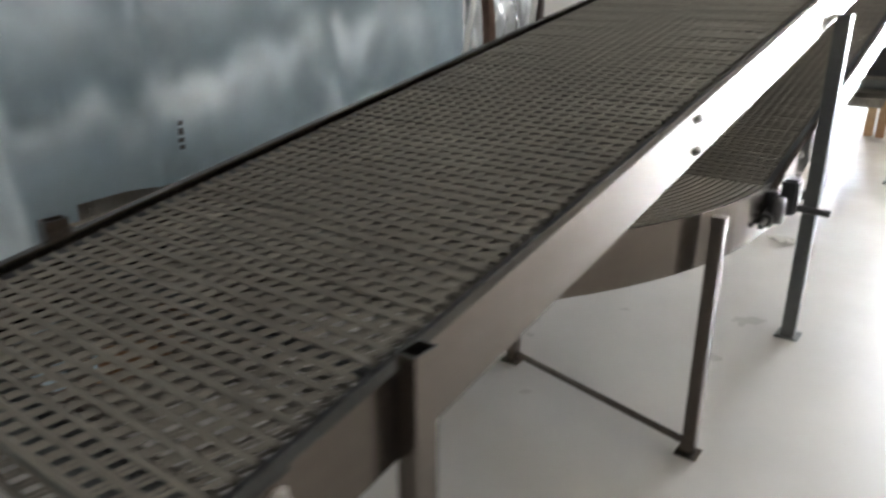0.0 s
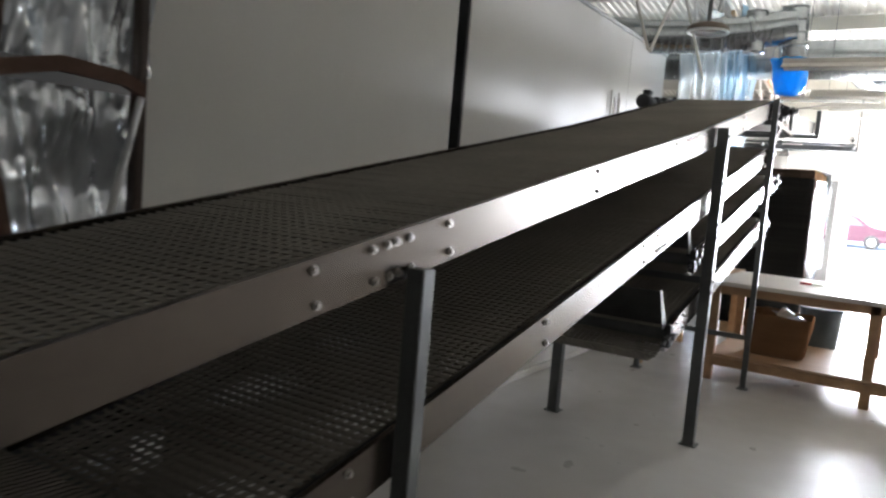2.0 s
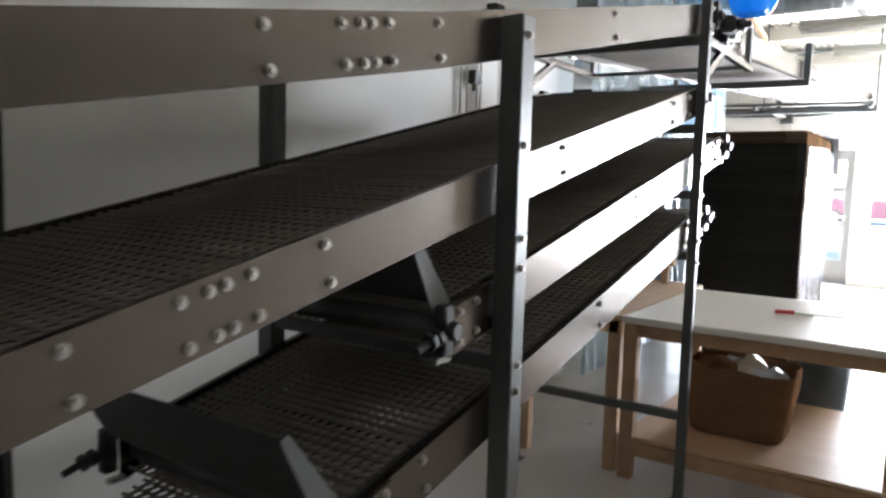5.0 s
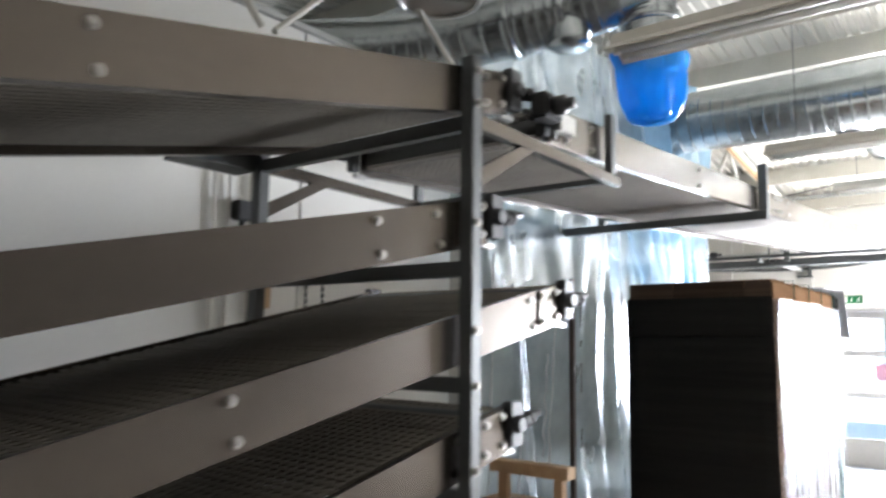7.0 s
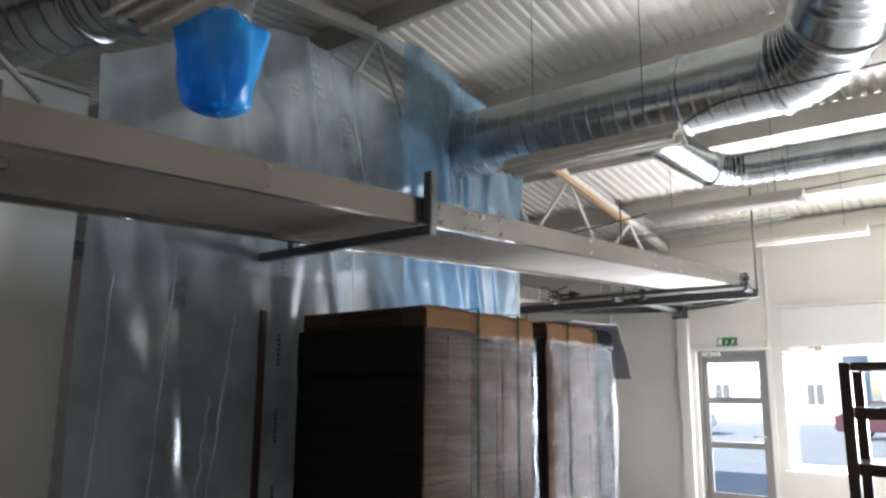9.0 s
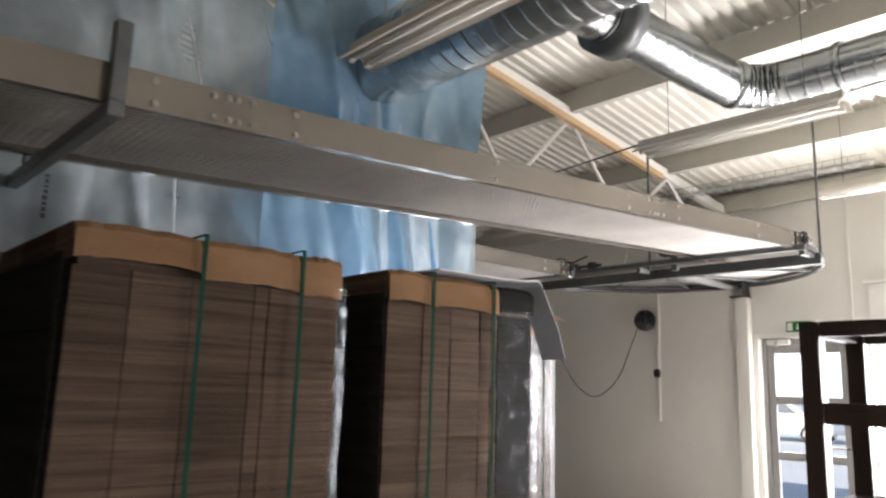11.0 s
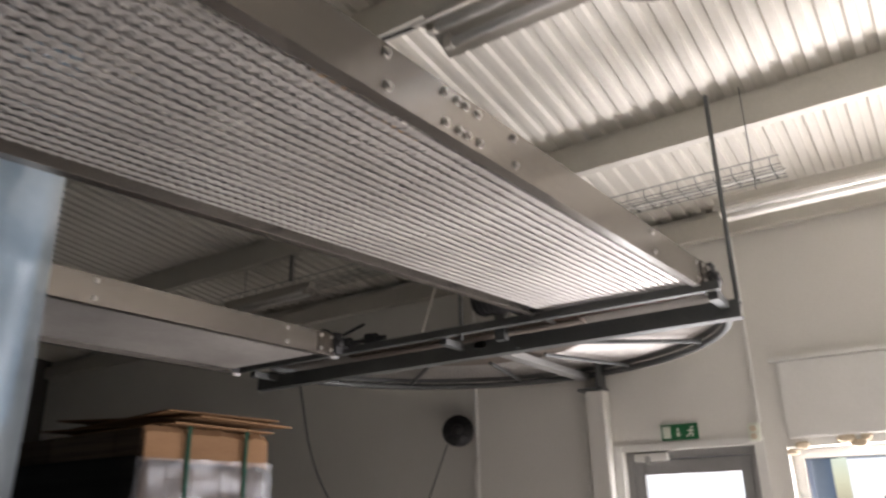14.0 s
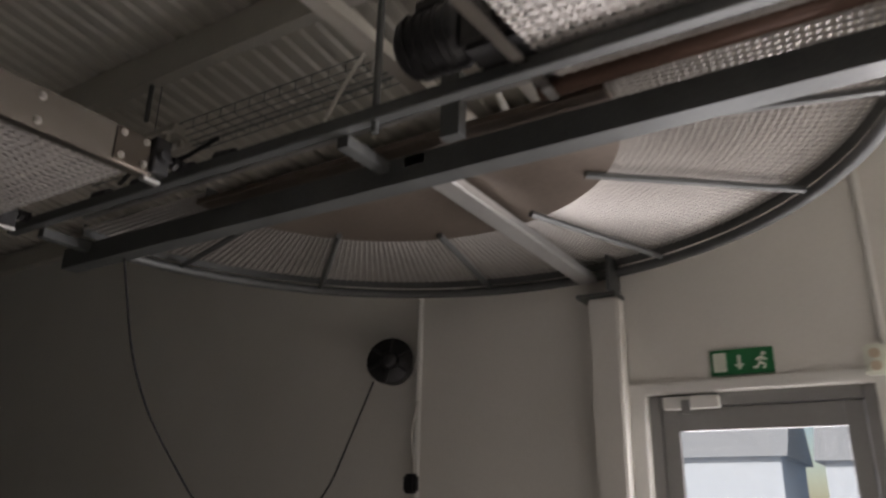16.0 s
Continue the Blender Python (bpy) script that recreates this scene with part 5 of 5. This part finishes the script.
    # black film over the near end carries that side's shade, in two lapped lengths with an uneven edge
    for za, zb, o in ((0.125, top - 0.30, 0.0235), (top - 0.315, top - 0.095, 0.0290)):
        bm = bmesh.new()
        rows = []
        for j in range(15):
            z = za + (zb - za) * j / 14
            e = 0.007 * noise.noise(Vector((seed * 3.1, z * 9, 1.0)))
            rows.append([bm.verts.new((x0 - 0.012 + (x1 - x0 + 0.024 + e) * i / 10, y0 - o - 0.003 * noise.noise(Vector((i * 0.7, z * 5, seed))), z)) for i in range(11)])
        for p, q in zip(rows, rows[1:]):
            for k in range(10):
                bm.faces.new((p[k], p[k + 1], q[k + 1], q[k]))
        ob = part("end_film", bm, M_CARD_BLACK, t, "black film over the end of the stack, carrying the unlit side's shade", True)
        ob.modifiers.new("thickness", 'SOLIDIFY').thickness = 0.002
    # stretch film round the sides
    bm = bmesh.new()
    loop_pts = []
    n = 26
    for (ax, ay), (bx, by) in (((x0, y0), (x1, y0)), ((x1, y0), (x1, y1)), ((x1, y1), (x0, y1)), ((x0, y1), (x0, y0))):
        for i in range(n):
            loop_pts.append((ax + (bx - ax) * i / n, ay + (by - ay) * i / n))
    cx, cy = (x0 + x1) / 2, (y0 + y1) / 2
    rows = []
    for j in range(60):
        z = 0.13 + (top - 0.10 - 0.13) * j / 59
        row = []
        for px, py in loop_pts:
            o = 0.020 + 0.006 * noise.noise(Vector((px * 6 + seed, py * 6, z * 26))) + 0.003 * noise.noise(Vector((px * 20, py * 20 + seed, z * 60)))
            row.append(bm.verts.new((px + (o if px > cx else -o) * (abs(px - cx) > (x1 - x0) * 0.499), py + (o if py > cy else -o) * (abs(py - cy) > (y1 - y0) * 0.499), z)))
        rows.append(row)
    for p, q in zip(rows, rows[1:]):
        for k in range(len(p)):
            bm.faces.new((p[k], p[(k + 1) % len(p)], q[(k + 1) % len(p)], q[k]))
    part("stretch_wrap", bm, wrap, t, "clear stretch film with creases", True)
    return t


pallet_load(-0.735, 0.068, 11.80, 12.71, 1.925, 1, "tall film-wrapped pallet of flat brown cardboard with green straps", (0.418, 0.813))
pallet_load(-0.85, 0.0, 12.99, 13.85, 1.942, 2, "film-wrapped pallet of flat brown cardboard under a grey sheet", (0.256, 0.674), dark_end=True)
pallet_load(-2.17, -1.37, 15.14, 15.66, 1.99, 3, "white film-wrapped pallet of cardboard with torn lid", (0.3, 0.78), M_WRAPMILK)
tc = thing("torn_cardboard", (-1.7, 15.4, 2.0), "torn brown cardboard sheets on the wrapped pallet", "cardboard")
for k, (dx, a) in enumerate(((0.0, 4), (0.06, -3), (0.10, 7))):
    bm = box(-2.06 + dx, -1.32 + dx * 0.8, 15.18, 15.64, 0, 0.005)
    bmesh.ops.transform(bm, matrix=Matrix.Translation((-1.7, 15.41, 2.008 + 0.014 * k)) @ Matrix.Rotation(radians(a * 0.4), 4, 'Y') @ Matrix.Rotation(radians(a), 4, 'Z') @ Matrix.Translation((1.7, -15.41, 0)), verts=bm.verts[:])
    part("sheet", bm, M_CARD, tc)


def grey_sheet():
    """Grey board lying on the second pallet, its end bent down past the corner."""
    bm = bmesh.new()
    prof = [(13.215, 1.963), (13.615, 1.969), (13.785, 1.979), (13.865, 1.987), (13.905, 1.969), (13.965, 1.887), (14.045, 1.777), (14.115, 1.632)]
    rows = []
    for i, (y, z) in enumerate(prof):
        f = i / (len(prof) - 1)
        ya = 0.06 * f
        xi = -0.46 if i < 3 else -0.46 + 0.30 * min(1.0, (i - 2) / 2)
        rows.append([bm.verts.new(p) for p in ((0.05 - 0.01 * f, y - ya, z), (xi, y, z + 0.005), (xi, y, z + 0.011), (0.05 - 0.01 * f, y - ya, z + 0.006))])
    for p, q in zip(rows, rows[1:]):
        for k in range(4):
            bm.faces.new((p[k], p[(k + 1) % 4], q[(k + 1) % 4], q[k]))
    bm.faces.new(rows[0])
    bm.faces.new(rows[-1][::-1])
    solid("grey_board", bm, M_GREYCARD, "grey corrugated plastic board bent over the pallet corner", "board")


grey_sheet()


# ---------- fittings on the white panels ----------
for k, y in enumerate((9.32, 9.39, 9.50, 9.54)):
    solid("conduit", tube([(-1.40, y, 0.9), (-1.40, y, 2.42 - 0.05 * (k % 2))], 0.008, 6), M_CABLE_W, "thin pale conduit on the white panel", "conduit")
jb = thing("junction_box", (-1.40, 9.45, 2.1), "small black junction box on the white panel", "junction box")
part("case", box(-1.418, -1.36, 9.41, 9.49, 2.06, 2.14, 0.006), M_IRON, jb)
part("gland", tube([(-1.39, 9.45, 2.02), (-1.39, 9.45, 2.06)], 0.012, 8), M_IRON, jb)
for y in (9.83, 9.93):
    ch = thing("hanging_chain", (-1.41, y, 1.7), "short dark chain hanging on the white panel", "chain")
    for k in range(9):
        part("link", box(-1.417, -1.408, y - 0.007, y + 0.007, 1.70 + 0.03 * k, 1.724 + 0.03 * k, 0.002), M_IRON, ch)
    part("hook", tube([(-1.42, y, 1.985), (-1.41, y, 1.985), (-1.41, y, 1.965)], 0.004, 5), M_IRON, ch)
solid("timber_block", box(-1.418, -1.37, 9.55, 9.60, 1.70, 1.86, 0.003), M_TIMBER, "small timber block screwed to the panel", "timber block")


# ---------- work benches ----------
def bench(label, x0, x1, y0, y1, zt, legs, top_mat, frame_mat, shelf=True):
    t = thing("work_bench", ((x0 + x1) / 2, (y0 + y1) / 2, 0), label, "table")
    part("tabletop", box(x0, x1, y0, y1, zt - 0.035, zt, 0.005), top_mat, t, "worn board top")
    for y in (y0 + 0.03, y1 - 0.08):
        part("apron", box(x0 + 0.03, x1 - 0.03, y, y + 0.045, zt - 0.105, zt - 0.036, 0.004), frame_mat, t, "timber rail")
    for x, y in legs:
        part("leg", box(x - 0.035, x + 0.035, y - 0.03, y + 0.03, 0, zt - 0.036, 0.004), frame_mat, t, "square timber leg")
    if shelf:
        part("shelf", box(x0 + 0.02, x1 - 0.02, y0 + 0.02, y1 - 0.05, 0.205, 0.225, 0.003), M_PLY, t, "plywood lower shelf")
        part("shelf_rail", box(x0 + 0.03, x1 - 0.03, y0 + 0.005, y0 + 0.045, 0.13, 0.203, 0.004), frame_mat, t, "timber rail")
        part("shelf_rail", box(x0 + 0.03, x1 - 0.03, y1 - 0.09, y1 - 0.05, 0.13, 0.203, 0.004), frame_mat, t, "timber rail")
    return t


bench("long timber work bench with a pale top and lower shelf", -0.33, 1.76, 9.23, 10.49, 0.84, [(-0.285, 9.27), (0.88, 9.29), (1.71, 9.27), (-0.285, 10.44), (0.88, 10.44), (1.71, 10.44)], M_TOP, M_BENCH)
bench("smaller timber table with a bare plywood top", -0.95, -0.335, 9.26, 10.74, 0.837, [(-0.90, 9.32), (-0.39, 9.32), (-0.90, 10.68), (-0.39, 10.68)], M_PLY, M_TIMBER, False)


ts = thing("timber_offcut_frame", (-0.7, 10.62, 0.838), "rough timber offcut frame standing on the small table", "timber frame")
part("top_rail", box(-0.92, -0.50, 10.58, 10.66, 0.96, 1.015, 0.004), M_TIMBER, ts)
for x in (-0.88, -0.58):
    part("stand", box(x, x + 0.045, 10.595, 10.64, 0.838, 0.959, 0.003), M_TIMBER, ts)


def carton():
    t = thing("open_carton", (0.16, 9.75, 0.225), "worn open cardboard carton full of scraps", "box")
    bm = bmesh.new()
    n = 36
    rings = []
    for k, (s, z) in enumerate(((0.86, 0.226), (0.90, 0.236), (1.02, 0.50), (1.03, 0.58))):
        ring = []
        for i in range(n):
            a = 2 * math.pi * i / n
            c, q = math.cos(a), math.sin(a)
            p = 0.45
            x = 0.26 * s * math.copysign(abs(c) ** p, c)
            y = 0.20 * s * math.copysign(abs(q) ** p, q)
            w = 0.012 * noise.noise(Vector((x * 8, y * 8, z * 6)))
            ring.append(bm.verts.new((0.16 + x + w, 9.72 + y + w, z + (0.05 * noise.noise(Vector((x * 7, y * 7, 5))) if k == 3 else 0))))
        rings.append(ring)
    for a, b in zip(rings, rings[1:]):
        for i in range(n):
            bm.faces.new((a[i], a[(i + 1) % n], b[(i + 1) % n], b[i]))
    bm.faces.new(rings[0][::-1])
    ob = part("carton_wall", bm, M_CARD, t)
    so = ob.modifiers.new("thickness", 'SOLIDIFY')
    so.thickness = 0.006
    rnd = random.Random(5)
    for k in range(9):
        x, y = 0.16 + rnd.uniform(-0.17, 0.17), 9.72 + rnd.uniform(-0.12, 0.12)
        bm = bmesh.new()
        bmesh.ops.create_icosphere(bm, subdivisions=2, radius=rnd.uniform(0.05, 0.09), matrix=Matrix.Translation((x, y, rnd.uniform(0.47, 0.55))))
        for v in bm.verts:
            v.co += 0.03 * noise.noise_vector(v.co * 14)
        part("scrap", bm, (M_WHITE, M_CARD, M_WRAPWHITE)[k % 3], t, "crumpled scrap")


carton()
bk = thing("bucket", (0.36, 10.62, 0), "dark blue-grey plastic bin behind the bench", "bin")
part("bin_wall", tube([(0.40, 10.68, 0.0), (0.40, 10.68, 0.02), (0.40, 10.68, 0.56), (0.40, 10.68, 0.57), (0.40, 10.68, 0.56)], [0.14, 0.145, 0.19, 0.20, 0.18], 26, False), M_MOTOR, bk, "", True)
part("bin_base", tube([(0.40, 10.68, 0.005), (0.40, 10.68, 0.02)], 0.14, 26), M_MOTOR, bk)
part("bin_rim", tube(arc(0.40, 10.68, 0.195, 0, 360, 26, 0.567), 0.008, 6), M_MOTOR, bk)
tr = thing("red_crate", (1.12, 9.42, 0.226), "small dark red crate on the bench shelf", "crate")
for b in ((1.02, 1.28, 9.30, 9.306, 0.226, 0.33), (1.02, 1.28, 9.50, 9.506, 0.226, 0.33), (1.02, 1.026, 9.307, 9.499, 0.226, 0.33), (1.274, 1.28, 9.307, 9.499, 0.226, 0.33), (1.027, 1.273, 9.307, 9.499, 0.226, 0.234)):
    part("panel", box(*b), M_CARRED, tr)
part("contents", box(1.05, 1.25, 9.33, 9.48, 0.235, 0.345, 0.02), M_WRAPWHITE, tr)
tl2 = thing("hand_tool", (0.34, 9.88, 0.841), "small red and white hand tool on the bench", "tool")
part("handle", tube([(0.27, 9.86, 0.853), (0.36, 9.89, 0.853)], 0.011, 8), M_TAIL, tl2)
part("blade", box(0.36, 0.45, 9.878, 9.902, 0.842, 0.857, 0.002), M_SIGNWHITE, tl2)
solid("paper_scrap", box(0.42, 0.62, 9.98, 10.10, 0.8405, 0.843), M_WHITE, "white paper scrap on the bench", "paper")
bm = bmesh.new()
rim = [bm.verts.new((-0.29 + 0.085 * math.cos(2 * math.pi * k / 18), 5.56 + 0.042 * math.sin(2 * math.pi * k / 18) * (1 + 0.25 * math.cos(5 * k)), 0.002 + 0.014 * (k % 3 == 0))) for k in range(18)]
low_rim = [bm.verts.new((v.co.x, v.co.y, 0.001)) for v in rim]
mid = bm.verts.new((-0.29, 5.56, 0.024))
for k in range(18):
    bm.faces.new((rim[k], rim[(k + 1) % 18], mid))
    bm.faces.new((low_rim[k], low_rim[(k + 1) % 18], rim[(k + 1) % 18], rim[k]))
bm.faces.new(low_rim[::-1])
solid("paper_scrap", bm, M_WHITE, "crumpled white scrap lying on the floor", "paper")


def dark_shelf():
    x0, x1, y0, y1 = 1.46, 2.34, 13.27, 13.65
    t = thing("shelf_unit", (x0, y0, 0), "dark brown stained wooden shelf unit with open sides", "shelf unit")
    for x in (x0, x1 - 0.05):
        for y in (y0, y1 - 0.05):
            part("post", box(x, x + 0.05, y, y + 0.05, 0, 1.69, 0.004), M_SHELF, t, "dark wooden post")
    for z in (0.15, 0.52, 0.89, 1.16, 1.42, 1.65):
        part("rail", box(x0 + 0.051, x1 - 0.051, y0 + 0.006, y0 + 0.04, z, z + 0.04, 0.003), M_SHELF, t)
        part("rail", box(x0 + 0.051, x1 - 0.051, y1 - 0.04, y1 - 0.006, z, z + 0.04, 0.003), M_SHELF, t)
        for x in (x0 + 0.006, x1 - 0.044):
            part("rail", box(x, x + 0.036, y0 + 0.051, y1 - 0.051, z, z + 0.04, 0.003), M_SHELF, t)
        if z < 1.5:
            part("shelf", box(x0 + 0.006, x1 - 0.006, y0 + 0.006, y1 - 0.006, z + 0.041, z + 0.055), M_SHELF, t, "dark wooden shelf board")


dark_shelf()
# builder's foam lump and brick by the panel joint
fm = thing("foam_lump", (-1.33, 6.68, 0), "lump of builder's foam at the panel joint", "foam")
bm = bmesh.new()
bmesh.ops.create_icosphere(bm, subdivisions=3, radius=0.05, matrix=Matrix.Translation((-1.34, 6.72, 0.10)))
for v in bm.verts:
    v.co += 0.022 * noise.noise_vector(v.co * 16)
part("lump", bm, M_FOAM, fm, "", True)
part("block", box(-1.42, -1.26, 6.56, 6.86, 0.0, 0.06, 0.012), M_RUST, fm, "brown base block")

# ---------- outside ----------
solid("ground", box(-300, 300, FAR + 0.31, 600, -0.35, -0.05), M_ASPHALT, "pale concrete paved street", "ground", "structure")
bm = bmesh.new()
add_box(bm, RIGHT + 0.31, 300, -300, FAR + 0.309, -0.35, -0.05)
solid("ground", bm, M_ASPHALT, "pale concrete paved yard", "ground", "structure")


bm = bmesh.new()
add_box(bm, -300, LEFT - 0.31, -300, FAR + 0.309, -0.35, -0.05)
solid("ground", bm, M_ASPHALT, "pale concrete paved yard", "ground", "structure")


def far_building(x0, x1, y, h, label, seed):
    t = thing("apartment_building", ((x0 + x1) / 2, y, -0.05), label, "building", "buildings across the street")
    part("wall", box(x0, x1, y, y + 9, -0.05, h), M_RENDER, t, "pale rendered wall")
    part("roof", prism([(y - 0.5, h), (y + 9.5, h), (y + 4.5, h + 5.0)], "x", x0 - 0.4, x1 + 0.4), M_SLATE, t, "grey pitched roof")
    x = x0 + 1.2
    while x < x1 - 1.5:
        for z in (0.9, 3.7):
            if z + 1.5 < h:
                w = part("window", box(x, x + 1.1, y - 0.06, y - 0.002, z, z + 1.4, 0.02), M_WHITE, t, "white window")
                part("pane", box(x + 0.09, x + 0.52, y - 0.075, y - 0.061, z + 0.1, z + 1.3), M_DARKGLASS, w)
                part("pane", box(x + 0.58, x + 1.01, y - 0.075, y - 0.061, z + 0.1, z + 1.3), M_DARKGLASS, w)
        x += 2.7
    return t


far_building(-34, -6.4, 58, 4.6, "long white low building with a pale roof", 1)
far_building(-4.2, 30, 56, 4.2, "white low building with small windows", 2)


def car(x, y, paint, label):
    t = thing("parked_car", (x, y, -0.05), label, "car", "parked cars")
    g = -0.05
    body = [(-2.0, 0.30), (-2.02, 0.62), (-1.90, 0.92), (-1.45, 1.00), (-0.95, 1.40), (0.55, 1.42), (1.15, 0.98), (1.95, 0.86), (2.05, 0.55), (2.0, 0.30)]
    bm = prism([(x + a, g + b) for a, b in body], "y", y - 0.82, y + 0.82)
    bmesh.ops.bevel(bm, geom=bm.edges[:], offset=0.06, segments=2, affect='EDGES')
    part("body", bm, paint, t)
    for yy in (y - 0.832, y + 0.812):
        part("side_window", prism([(x - 1.25, g + 1.02), (x - 0.88, g + 1.33), (x + 0.48, g + 1.34), (x + 0.90, g + 1.0)], "y", yy, yy + 0.02), M_DARKGLASS, t)
    for wx in (-1.28, 1.25):
        for wy, o in ((y - 0.80, -1), (y + 0.80, 1)):
            w = part("wheel", tube([(x + wx, wy - 0.09, g + 0.31), (x + wx, wy - 0.07, g + 0.31), (x + wx, wy + 0.07, g + 0.31), (x + wx, wy + 0.09, g + 0.31)], [0.27, 0.31, 0.31, 0.27], 20), M_RUBBER, t, "black tyre")
            part("rim", tube([(x + wx, wy + o * 0.092, g + 0.31), (x + wx, wy + o * 0.10, g + 0.31)], 0.18, 16), M_ALU, w)
    for wy in (y - 0.68, y + 0.60):
        part("tail_lamp", box(x - 2.03, x - 1.96, wy, wy + 0.10, g + 0.70, g + 0.88, 0.01), M_TAIL, t)


car(-1.7, 41.0, M_CARRED, "dark red hatchback parked across the street")
car(-10.2, 40.0, M_CARWHITE, "white hatchback parked across the street")
car(5.2, 40.5, M_CARWHITE, "white hatchback parked across the street")
